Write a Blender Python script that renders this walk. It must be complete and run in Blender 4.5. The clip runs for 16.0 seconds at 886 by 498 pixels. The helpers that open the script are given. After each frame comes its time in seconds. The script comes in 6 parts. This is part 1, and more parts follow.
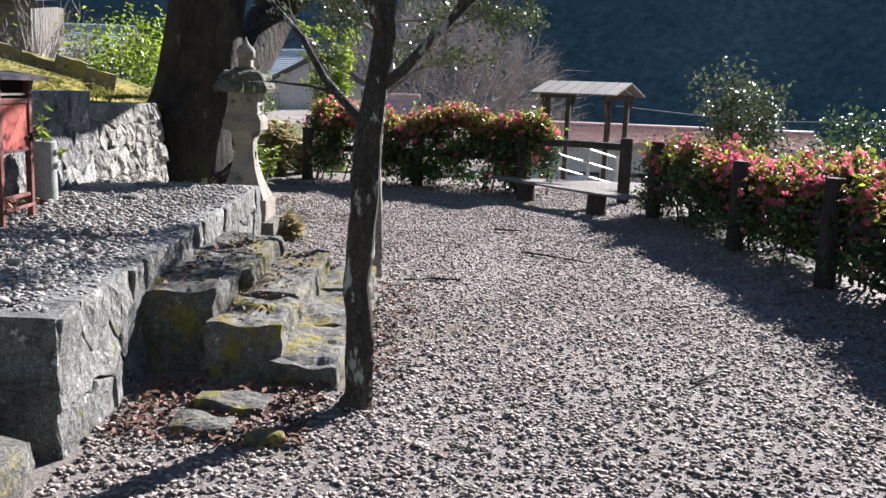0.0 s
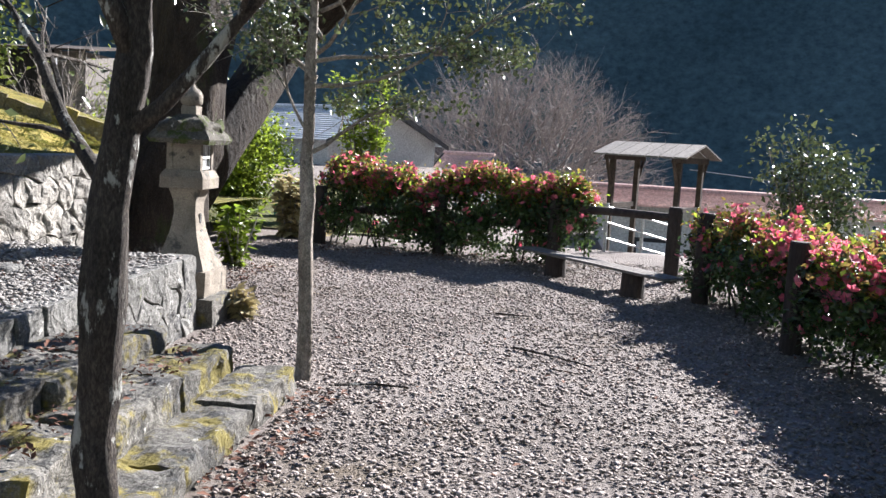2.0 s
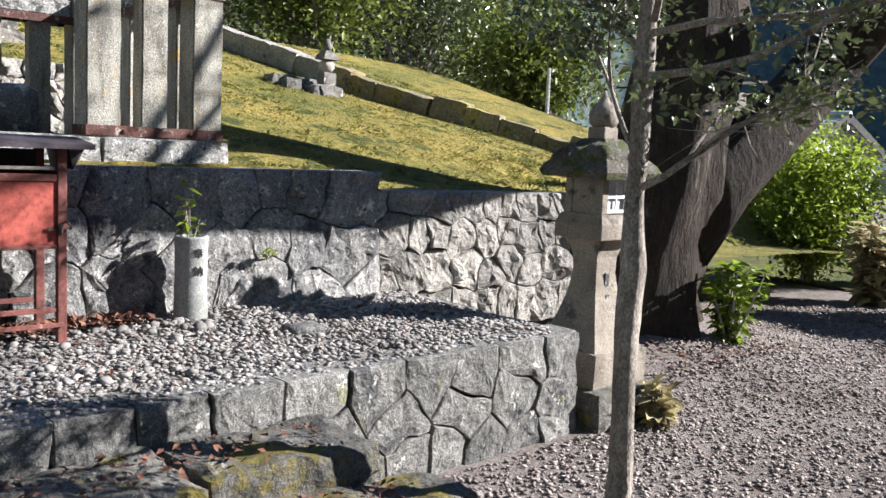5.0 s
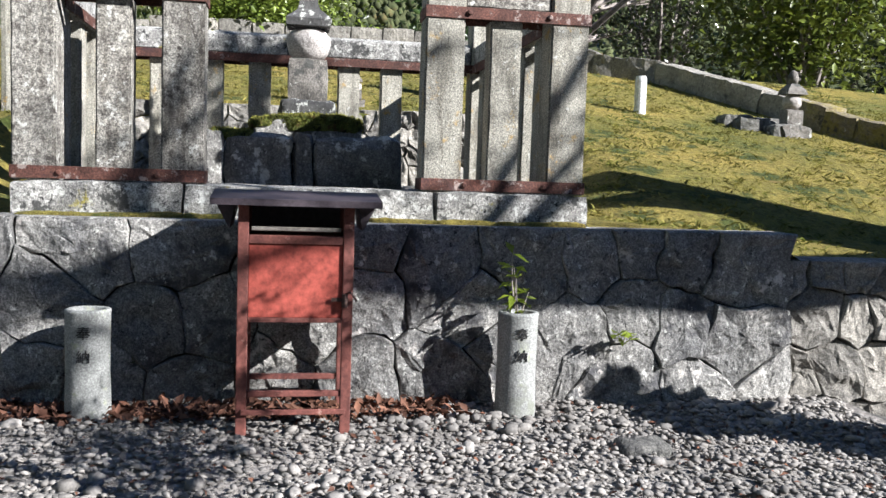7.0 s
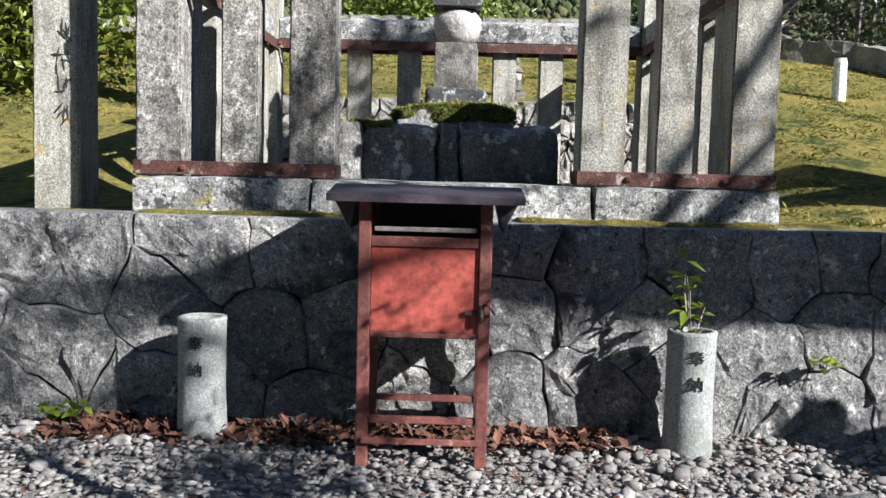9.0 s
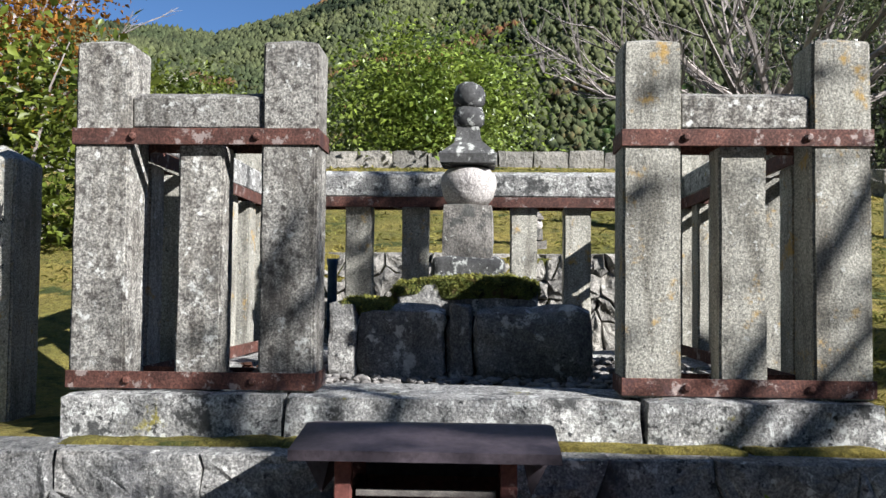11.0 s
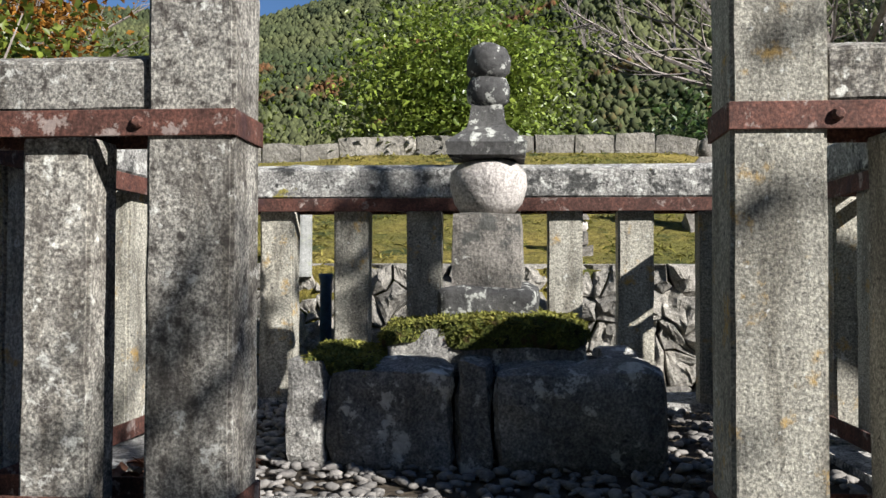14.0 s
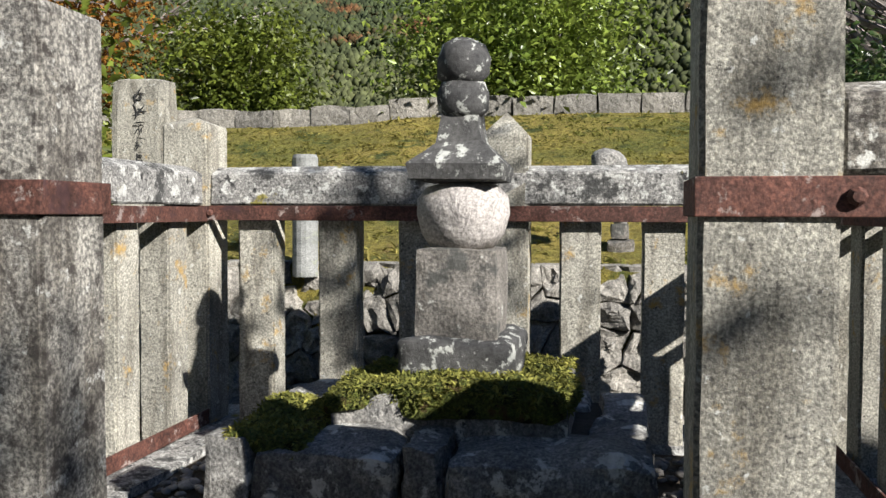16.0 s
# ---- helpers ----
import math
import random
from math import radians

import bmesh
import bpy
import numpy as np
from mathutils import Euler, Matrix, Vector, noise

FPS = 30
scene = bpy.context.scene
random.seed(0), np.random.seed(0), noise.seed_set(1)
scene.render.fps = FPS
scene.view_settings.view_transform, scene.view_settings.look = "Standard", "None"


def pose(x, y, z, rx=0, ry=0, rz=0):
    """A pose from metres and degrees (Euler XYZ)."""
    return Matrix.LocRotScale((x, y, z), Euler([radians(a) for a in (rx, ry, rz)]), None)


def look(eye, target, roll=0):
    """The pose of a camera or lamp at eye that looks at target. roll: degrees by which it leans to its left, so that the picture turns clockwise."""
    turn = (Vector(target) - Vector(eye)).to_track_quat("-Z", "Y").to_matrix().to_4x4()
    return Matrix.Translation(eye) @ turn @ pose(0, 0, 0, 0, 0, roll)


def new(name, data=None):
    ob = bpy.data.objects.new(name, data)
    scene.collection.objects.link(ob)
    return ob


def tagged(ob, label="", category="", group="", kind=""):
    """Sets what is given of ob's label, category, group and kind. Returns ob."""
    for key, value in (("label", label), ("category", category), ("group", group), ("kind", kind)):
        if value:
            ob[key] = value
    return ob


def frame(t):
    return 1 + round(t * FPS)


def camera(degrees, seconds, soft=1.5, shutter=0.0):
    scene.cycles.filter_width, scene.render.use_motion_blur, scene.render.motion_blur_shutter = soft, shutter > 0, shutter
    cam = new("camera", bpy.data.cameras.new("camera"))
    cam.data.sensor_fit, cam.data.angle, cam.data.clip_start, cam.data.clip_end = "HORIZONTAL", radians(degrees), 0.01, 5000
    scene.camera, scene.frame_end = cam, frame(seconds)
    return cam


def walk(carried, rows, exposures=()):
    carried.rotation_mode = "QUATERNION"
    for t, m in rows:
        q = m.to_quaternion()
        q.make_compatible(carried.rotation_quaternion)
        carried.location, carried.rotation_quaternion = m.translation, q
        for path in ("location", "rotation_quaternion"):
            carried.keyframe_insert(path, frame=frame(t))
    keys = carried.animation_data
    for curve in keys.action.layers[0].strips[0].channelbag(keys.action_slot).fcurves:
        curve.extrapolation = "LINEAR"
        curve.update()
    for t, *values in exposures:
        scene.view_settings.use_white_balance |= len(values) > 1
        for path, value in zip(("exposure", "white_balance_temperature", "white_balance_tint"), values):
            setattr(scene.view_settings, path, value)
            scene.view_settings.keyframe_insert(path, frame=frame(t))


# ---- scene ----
cam = camera(52.5, 16.0)
METRES, EYE, TILT, LEAN, TURN = 9.4, 1.5, 0.0, 0.0, 0.0
ROWS = [
    (0.0, 0.0, 0.0, 0.0, 0.4, -10.0, -2.28),
    (0.5, 0.0273, 0.0387, 0.0035, -1.9, -9.26, -2.82),
    (1.0, 0.0471, 0.0837, 0.0034, -0.76, -8.22, -3.37),
    (1.5, 0.0688, 0.1255, 0.0032, 2.16, -7.28, -3.49),
    (2.0, 0.0923, 0.1759, 0.0018, 6.3, -6.58, -3.4),
    (2.5, 0.1115, 0.2299, 0.0013, 10.89, -6.3, -3.15),
    (3.0, 0.1316, 0.2808, -0.0002, 16.18, -6.39, -2.93),
    (3.5, 0.1424, 0.3282, -0.0006, 22.37, -6.71, -2.64),
    (4.0, 0.1475, 0.3769, 0.0031, 29.68, -6.82, -2.43),
    (4.5, 0.1554, 0.4256, 0.0036, 38.37, -6.58, -2.53),
    (5.0, 0.1517, 0.4656, 0.0035, 48.35, -6.29, -2.66),
    (7.5, 0.0678, 0.6065, 0.0093, 84.64, -4.36, -1.73),
    (8.0, 0.0622, 0.614, 0.0093, 87.38, -4.58, -1.67),
    (8.5, 0.053, 0.6104, 0.0066, 89.65, -4.9, -1.65),
    (9.0, 0.0252, 0.6051, 0.0055, 91.22, -4.72, -1.49),
    (9.5, -0.0039, 0.6029, 0.0079, 92.08, -3.59, -1.21),
    (10.0, -0.025, 0.6066, 0.0199, 92.39, -1.43, -0.86),
    (12.5, -0.1038, 0.6072, 0.0442, 92.46, 5.18, -0.51),
    (13.0, -0.1265, 0.6119, 0.044, 93.21, 4.3, -0.46),
    (13.5, -0.1489, 0.617, 0.0552, 94.06, 3.0, -0.27),
    (14.0, -0.1747, 0.6119, 0.0582, 95.02, 1.55, -0.18),
    (14.5, -0.1956, 0.6138, 0.0683, 96.17, 0.31, -0.16),
    (15.0, -0.2161, 0.6314, 0.0774, 97.68, -0.74, -0.26),
    (15.5, -0.226, 0.6433, 0.0884, 99.44, -1.64, -0.26),
    (16.0, -0.2306, 0.6432, 0.0887, 100.74, -2.28, -0.17),
]
EXPOSURES = [(0, 1.92, 6100, 13), (1, 2.04, 6100, 13), (2.5, 2.04, 6150, 13), (4, 1.82, 6100, 13), (5, 1.7, 6150, 12), (7.5, 1.44, 6050, 10), (10, 1.32, 6000, 10), (12.5, 1.06, 6250, 9), (16, 1.0, 6430, 9)]
walk(cam, [(t, pose(0, 0, EYE, TILT, LEAN, TURN) @ pose(METRES * x, METRES * y, METRES * z, 90 + pitch, roll, yaw)) for t, x, y, z, yaw, pitch, roll in ROWS], EXPOSURES)

# ---- light ----
SUN_AZ, SUN_EL = radians(54), radians(30)          # from +x towards +y, above the horizon
SUN_DIR = Vector((math.cos(SUN_AZ) * math.cos(SUN_EL), math.sin(SUN_AZ) * math.cos(SUN_EL), math.sin(SUN_EL)))
world = bpy.data.worlds.new("world")
scene.world = world
world.use_nodes = True
wn = world.node_tree.nodes
sky = wn.new("ShaderNodeTexSky")
sky.sky_type, sky.sun_disc = "NISHITA", False
sky.altitude, sky.air_density, sky.dust_density, sky.ozone_density = 1800, 1.0, 0.0, 6.0
sky.sun_elevation, sky.sun_rotation = SUN_EL, math.pi / 2 - SUN_AZ
world.node_tree.links.new(sky.outputs[0], wn["Background"].inputs[0])
wn["Background"].inputs[1].default_value = 0.05
sun_data = bpy.data.lights.new("sun", "SUN")
sun_data.energy, sun_data.angle, sun_data.color = 5.0, radians(0.5), (1.0, 0.955, 0.895)
sun = new("sun", sun_data)
sun.matrix_world = look(SUN_DIR * 60, (0, 0, 0))


# ---- materials ----
def ramp(nt, fac, stops):
    r = nt.nodes.new("ShaderNodeValToRGB")
    el = r.color_ramp.elements
    while len(el) < len(stops):
        el.new(0.5)
    for e, (p, c) in zip(el, stops):
        e.position, e.color = p, (*c, 1)
    nt.links.new(fac, r.inputs[0])
    return r.outputs[0]


def noise_tex(nt, vec, scale, detail=5.0, rough=0.6):
    n = nt.nodes.new("ShaderNodeTexNoise")
    n.inputs["Scale"].default_value, n.inputs["Detail"].default_value, n.inputs["Roughness"].default_value = scale, detail, rough
    nt.links.new(vec, n.inputs["Vector"])
    return n.outputs[0]


def mix(nt, fac, a, b, mode="MIX"):
    m = nt.nodes.new("ShaderNodeMix")
    m.data_type, m.blend_type = "RGBA", mode
    for sock, v in ((m.inputs[0], fac), (m.inputs[6], a), (m.inputs[7], b)):
        if isinstance(v, bpy.types.NodeSocket):
            nt.links.new(v, sock)
        else:
            sock.default_value = v if isinstance(v, (int, float)) else (*v, 1)
    return m.outputs[2]


def mat(name, dark, light, scale=3.0, fine=45.0, rough=0.9, bump=0.4, depth=0.01, metal=0.0, spots=(), rnd=0.25, island=False, stretch=(1, 1, 1), translucent=0.0, spec=0.3, mottle=0.0, stain=0.0):
    """A surface with broad and fine variation. spots: (colour, scale, threshold, softness) patches such as lichen, moss or rust."""
    m = bpy.data.materials.new(name)
    m.use_nodes = True
    nt = m.node_tree
    bsdf = nt.nodes["Principled BSDF"]
    tc = nt.nodes.new("ShaderNodeTexCoord")
    oi = nt.nodes.new("ShaderNodeObjectInfo")
    mp = nt.nodes.new("ShaderNodeMapping")
    mp.inputs["Scale"].default_value = stretch
    nt.links.new(tc.outputs["Object"], mp.inputs["Vector"])
    off = nt.nodes.new("ShaderNodeVectorMath")
    off.operation = "MULTIPLY_ADD"
    off.inputs[1].default_value = (37.0, 23.0, 11.0)
    nt.links.new(oi.outputs["Random"], off.inputs[0])
    nt.links.new(mp.outputs[0], off.inputs[2])
    vec = off.outputs[0]
    big, small = noise_tex(nt, vec, scale), noise_tex(nt, vec, fine, 8.0, 0.7)
    col = ramp(nt, big, [(0.3, dark), (0.7, light)])
    shade = ramp(nt, small, [(0.3, (0.3, 0.3, 0.3)), (0.7, (1.4, 1.4, 1.4))])
    col = mix(nt, 0.75, col, shade, "MULTIPLY")
    if mottle:
        col = mix(nt, mottle, col, ramp(nt, noise_tex(nt, vec, 125.0, 6.0, 0.72), [(0.40, (0.28, 0.28, 0.28)), (0.5, (0.85, 0.85, 0.84)), (0.60, (1.7, 1.68, 1.6))]), "MULTIPLY")
    if stain:
        # rain streaks: soft dark runs drawn out down the face
        run = nt.nodes.new("ShaderNodeMapping")
        run.inputs["Scale"].default_value = (1.0, 1.0, 0.16)
        nt.links.new(vec, run.inputs["Vector"])
        col = mix(nt, stain, col, ramp(nt, noise_tex(nt, run.outputs[0], 17.0, 6.0, 0.65), [(0.36, (0.34, 0.32, 0.30)), (0.52, (1.0, 1.0, 1.0))]), "MULTIPLY")
    for colour, sc, threshold, soft in spots:
        s = noise_tex(nt, vec, sc, 8.0, 0.7)
        threshold, soft = 0.5 + (threshold - 0.5) * 0.75, soft * 0.7
        k = ramp(nt, s, [(threshold, (0, 0, 0)), (min(1.0, threshold + soft), (1, 1, 1))])
        col = mix(nt, k, col, mix(nt, 0.5, colour, shade, "MULTIPLY"))
    if rnd:
        if island:
            src = nt.nodes.new("ShaderNodeNewGeometry").outputs["Random Per Island"]
        else:
            src = oi.outputs["Random"]
        col = mix(nt, 1.0, col, ramp(nt, src, [(0.0, (1 - rnd,) * 3), (1.0, (1 + rnd, 1 + rnd * 0.95, 1 + rnd * 0.85))]), "MULTIPLY")
    nt.links.new(col, bsdf.inputs["Base Color"])
    bsdf.inputs["Roughness"].default_value, bsdf.inputs["Metallic"].default_value = rough, metal
    bsdf.inputs["Specular IOR Level"].default_value = spec
    if bump:
        b = nt.nodes.new("ShaderNodeBump")
        b.inputs["Strength"].default_value, b.inputs["Distance"].default_value = bump, depth
        nt.links.new(small, b.inputs["Height"])
        if mottle:
            rough_b = nt.nodes.new("ShaderNodeBump")
            rough_b.inputs["Strength"].default_value, rough_b.inputs["Distance"].default_value = 0.9, depth * 2.2
            nt.links.new(noise_tex(nt, vec, 13.0, 6.0, 0.6), rough_b.inputs["Height"])
            nt.links.new(rough_b.outputs[0], b.inputs["Normal"])
        nt.links.new(b.outputs[0], bsdf.inputs["Normal"])
    if translucent:
        t = nt.nodes.new("ShaderNodeBsdfTranslucent")
        nt.links.new(col, t.inputs["Color"])
        ms = nt.nodes.new("ShaderNodeMixShader")
        ms.inputs[0].default_value = translucent
        nt.links.new(bsdf.outputs[0], ms.inputs[1])
        nt.links.new(t.outputs[0], ms.inputs[2])
        nt.links.new(ms.outputs[0], nt.nodes["Material Output"].inputs["Surface"])
    return m


LICHEN = ((0.55, 0.57, 0.52), 9.0, 0.56, 0.06)
M_GRAVEL_BED = mat("gravel_bed", (0.15, 0.125, 0.11), (0.27, 0.235, 0.215), 0.7, 38, bump=1.0, depth=0.03, rnd=0, spots=[((0.13, 0.10, 0.07), 0.35, 0.58, 0.15)])
M_GRAVEL = mat("gravel_stone", (0.168, 0.14, 0.126), (0.335, 0.29, 0.27), 0.8, 60, bump=0.3, depth=0.003, rnd=0.45, spots=[((0.13, 0.10, 0.075), 0.9, 0.6, 0.15)], island=True, rough=0.85)
M_PEBBLE = mat("river_pebble", (0.12, 0.112, 0.105), (0.355, 0.335, 0.318), 1.2, 50, bump=0.25, depth=0.003, rnd=0.26, island=True, rough=0.8)
M_WALL = mat("wall_stone", (0.157, 0.157, 0.16), (0.351, 0.342, 0.328), 3.2, 38, bump=0.9, depth=0.014, spots=[((0.07, 0.07, 0.075), 4.0, 0.55, 0.14), ((0.56, 0.53, 0.50), 5.5, 0.63, 0.07), ((0.58, 0.58, 0.55), 17.0, 0.64, 0.05), ((0.05, 0.05, 0.05), 24.0, 0.63, 0.06), ((0.14, 0.16, 0.05), 3.0, 0.68, 0.08)], rnd=0.25, mottle=0.65)
M_TERRACE = mat("terrace_stone", (0.105, 0.105, 0.102), (0.252, 0.245, 0.231), 4.0, 30, bump=0.9, depth=0.014, spots=[((0.06, 0.06, 0.062), 4.0, 0.55, 0.12), ((0.46, 0.45, 0.42), 8.0, 0.63, 0.06), ((0.15, 0.16, 0.05), 5.0, 0.66, 0.08)], rnd=0.22, mottle=0.6)
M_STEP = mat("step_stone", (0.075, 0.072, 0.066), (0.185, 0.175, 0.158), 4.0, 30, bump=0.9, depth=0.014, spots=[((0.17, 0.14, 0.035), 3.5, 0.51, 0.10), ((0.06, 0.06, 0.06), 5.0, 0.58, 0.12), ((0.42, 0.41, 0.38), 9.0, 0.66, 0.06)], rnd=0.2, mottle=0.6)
M_LOWER = mat("pale_rubble", (0.20, 0.19, 0.175), (0.36, 0.34, 0.31), 3.0, 34, bump=0.9, depth=0.016, spots=[((0.10, 0.095, 0.09), 4.0, 0.60, 0.15), ((0.46, 0.45, 0.42), 14.0, 0.66, 0.06)], rnd=0.25, mottle=0.5)
M_EDGE = mat("mossy_edging_stone", (0.17, 0.145, 0.10), (0.33, 0.28, 0.19), 3.0, 34, bump=0.9, depth=0.014, spots=[((0.27, 0.225, 0.07), 3.0, 0.5, 0.1), ((0.45, 0.44, 0.40), 9.0, 0.66, 0.06), ((0.08, 0.075, 0.06), 6.0, 0.6, 0.1)], rnd=0.22, mottle=0.5)
M_BED = mat("terrace_bed", (0.2, 0.185, 0.17), (0.35, 0.325, 0.305), 2.0, 45, bump=1.0, depth=0.02, rnd=0)
M_MORTAR = mat("wall_core", (0.03, 0.028, 0.025), (0.07, 0.065, 0.06), 5, 50, rnd=0)
M_GRANITE = mat("fence_granite", (0.27, 0.26, 0.228), (0.50, 0.48, 0.42), 2.2, 190, bump=0.6, depth=0.004, spots=[((0.10, 0.092, 0.08), 1.7, 0.60, 0.25), ((0.54, 0.54, 0.51), 26.0, 0.65, 0.05), ((0.44, 0.29, 0.10), 8.0, 0.61, 0.12), ((0.09, 0.085, 0.078), 60.0, 0.62, 0.08)], rnd=0.14, mottle=0.6, stain=0.65)
M_GRANITE_DARK = mat("stained_granite", (0.21, 0.20, 0.188), (0.46, 0.445, 0.41), 2.2, 190, bump=0.6, depth=0.004, spots=[((0.075, 0.066, 0.060), 2.2, 0.50, 0.2), ((0.055, 0.048, 0.044), 30.0, 0.51, 0.18), ((0.58, 0.58, 0.55), 20.0, 0.61, 0.10)], rnd=0.2, mottle=0.85, stain=0.85)
M_KERB = mat("kerb_granite", (0.229, 0.224, 0.22), (0.44, 0.431, 0.414), 6, 80, bump=0.7, depth=0.008, spots=[((0.60, 0.60, 0.57), 21.0, 0.565, 0.05), ((0.07, 0.07, 0.068), 8.0, 0.58, 0.08), ((0.05, 0.05, 0.05), 26.0, 0.61, 0.06), ((0.24, 0.21, 0.06), 5.0, 0.67, 0.05)], rnd=0.12, mottle=0.7)
M_PEDESTAL = mat("pedestal_stone", (0.13, 0.13, 0.13), (0.34, 0.33, 0.315), 5, 45, bump=0.8, depth=0.012, spots=[((0.58, 0.58, 0.55), 9, 0.585, 0.05), ((0.32, 0.30, 0.28), 2.5, 0.6, 0.1), ((0.06, 0.06, 0.06), 20, 0.62, 0.08)], rnd=0.2, mottle=0.6)
M_STUPA = mat("stupa_stone", (0.149, 0.138, 0.126), (0.252, 0.235, 0.218), 7, 70, bump=0.5, depth=0.006, spots=[((0.55, 0.55, 0.51), 13, 0.64, 0.05), ((0.08, 0.08, 0.075), 6, 0.55, 0.08)], rnd=0.1, mottle=0.55)
M_STUPA_DARK = mat("stupa_dark_stone", (0.045, 0.045, 0.047), (0.11, 0.108, 0.105), 7, 60, bump=0.6, depth=0.008, spots=[((0.44, 0.45, 0.42), 20, 0.56, 0.07)], rnd=0.1)
M_SPHERE = mat("pale_round_stone", (0.38, 0.35, 0.335), (0.52, 0.485, 0.46), 6, 80, bump=0.5, depth=0.006, spots=[((0.22, 0.20, 0.17), 5, 0.58, 0.1)], rnd=0, mottle=0.35)
M_LANTERN = mat("lantern_stone", (0.19, 0.162, 0.13), (0.33, 0.29, 0.24), 4, 110, bump=0.5, depth=0.006, spots=[((0.09, 0.085, 0.075), 5, 0.58, 0.1), ((0.16, 0.17, 0.06), 4, 0.68, 0.06)], rnd=0.08, mottle=0.25)
M_CAP = mat("mossy_cap_stone", (0.06, 0.055, 0.045), (0.16, 0.145, 0.12), 5, 50, bump=1.0, depth=0.015, spots=[((0.06, 0.075, 0.02), 6, 0.50, 0.08), ((0.36, 0.34, 0.30), 11, 0.66, 0.05)], rnd=0, mottle=0.5)
M_DRY = mat("dry_grass", (0.27, 0.23, 0.11), (0.52, 0.44, 0.25), 2, 12, bump=0, rnd=0.35, island=True, translucent=0.3)
M_RUST = mat("rusted_band", (0.063, 0.0306, 0.0252), (0.153, 0.0648, 0.0495), 10, 70, rough=0.75, bump=0.4, depth=0.003, spots=[((0.30, 0.24, 0.22), 14, 0.6, 0.06), ((0.06, 0.03, 0.03), 9, 0.6, 0.1)], rnd=0.15, mottle=0.6)
M_BOXRED = mat("red_panel_paint", (0.288, 0.06, 0.044), (0.368, 0.08, 0.06), 3, 40, rough=0.6, bump=0.12, depth=0.002, spots=[((0.24, 0.05, 0.04), 6, 0.66, 0.1)], rnd=0.03)
M_BOXFRAME = mat("worn_red_frame", (0.11, 0.04, 0.035), (0.21, 0.075, 0.06), 9, 60, rough=0.7, bump=0.3, depth=0.003, spots=[((0.33, 0.19, 0.16), 22, 0.66, 0.05)], rnd=0.1)
M_BOXROOF = mat("dark_sheet_roof", (0.035, 0.028, 0.035), (0.075, 0.06, 0.07), 5, 50, rough=0.5, bump=0.15, depth=0.002, rnd=0)
M_IRON = mat("dark_iron", (0.04, 0.03, 0.03), (0.1, 0.06, 0.05), 20, 80, rough=0.6, metal=0.6, rnd=0)
M_VASE = mat("vase_granite", (0.218, 0.225, 0.218), (0.332, 0.338, 0.332), 6, 130, bump=0.25, depth=0.003, spots=[((0.20, 0.21, 0.18), 4, 0.6, 0.12), ((0.30, 0.32, 0.24), 9, 0.62, 0.1)], rnd=0.06, mottle=0.35)
M_INK = mat("carved_black", (0.02, 0.02, 0.02), (0.04, 0.04, 0.04), 10, 60, rnd=0, bump=0)
M_MOSS = mat("moss", (0.0632, 0.0885, 0.0203), (0.189, 0.216, 0.0455), 8, 90, bump=1.0, depth=0.03, rnd=0, rough=1.0, spots=[((0.12, 0.085, 0.03), 9, 0.57, 0.08), ((0.03, 0.035, 0.012), 14, 0.58, 0.08)], mottle=0.6)
M_LAWN = mat("mossy_lawn", (0.152, 0.16, 0.0335), (0.396, 0.305, 0.076), 0.9, 16, bump=1.0, depth=0.05, rnd=0, rough=1.0, spots=[((0.07, 0.09, 0.02), 2.6, 0.55, 0.1), ((0.24, 0.17, 0.06), 6, 0.66, 0.08)], mottle=0.5)
M_VERGE = mat("rough_verge_grass", (0.07, 0.095, 0.025), (0.20, 0.19, 0.06), 1.4, 18, bump=1.0, depth=0.05, rnd=0, rough=1.0, spots=[((0.16, 0.12, 0.06), 1.1, 0.58, 0.12), ((0.04, 0.06, 0.015), 4.0, 0.58, 0.1)], mottle=0.5)
M_GRASS = mat("grass_blades", (0.115, 0.151, 0.0287), (0.359, 0.301, 0.0863), 1.2, 10, bump=0, rnd=0.35, island=True, translucent=0.3)
M_MOSS_BLADE = mat("moss_blades", (0.11, 0.13, 0.03), (0.33, 0.31, 0.075), 7, 30, bump=0, rnd=0.4, island=True, translucent=0.25)
M_EARTH = mat("bare_earth", (0.05, 0.04, 0.03), (0.13, 0.10, 0.07), 1.5, 22, bump=0.9, depth=0.04, rnd=0)
M_BARK_DARK = mat("dark_bark", (0.03, 0.026, 0.022), (0.085, 0.07, 0.06), 7, 38, bump=1.0, depth=0.02, stretch=(1, 1, 0.4), spots=[((0.36, 0.36, 0.33), 9, 0.58, 0.05)], rnd=0.1, mottle=0.7)
M_BARK_PALE = mat("pale_bark", (0.17, 0.145, 0.12), (0.36, 0.32, 0.28), 6, 40, bump=0.6, depth=0.01, stretch=(1, 1, 0.6), spots=[((0.10, 0.085, 0.07), 7, 0.58, 0.08)], rnd=0.1, mottle=0.5)
M_BARK_GREAT = mat("great_tree_bark", (0.022, 0.016, 0.012), (0.068, 0.05, 0.037), 3, 16, bump=1.0, depth=0.05, stretch=(1, 1, 0.3), spots=[((0.15, 0.135, 0.11), 5, 0.64, 0.1), ((0.05, 0.055, 0.02), 3, 0.62, 0.1)], rnd=0.05, mottle=0.6)
M_TWIG_GREY = mat("bare_twigs", (0.20, 0.175, 0.165), (0.37, 0.33, 0.31), 1.0, 8, bump=0, rnd=0.3, island=True)
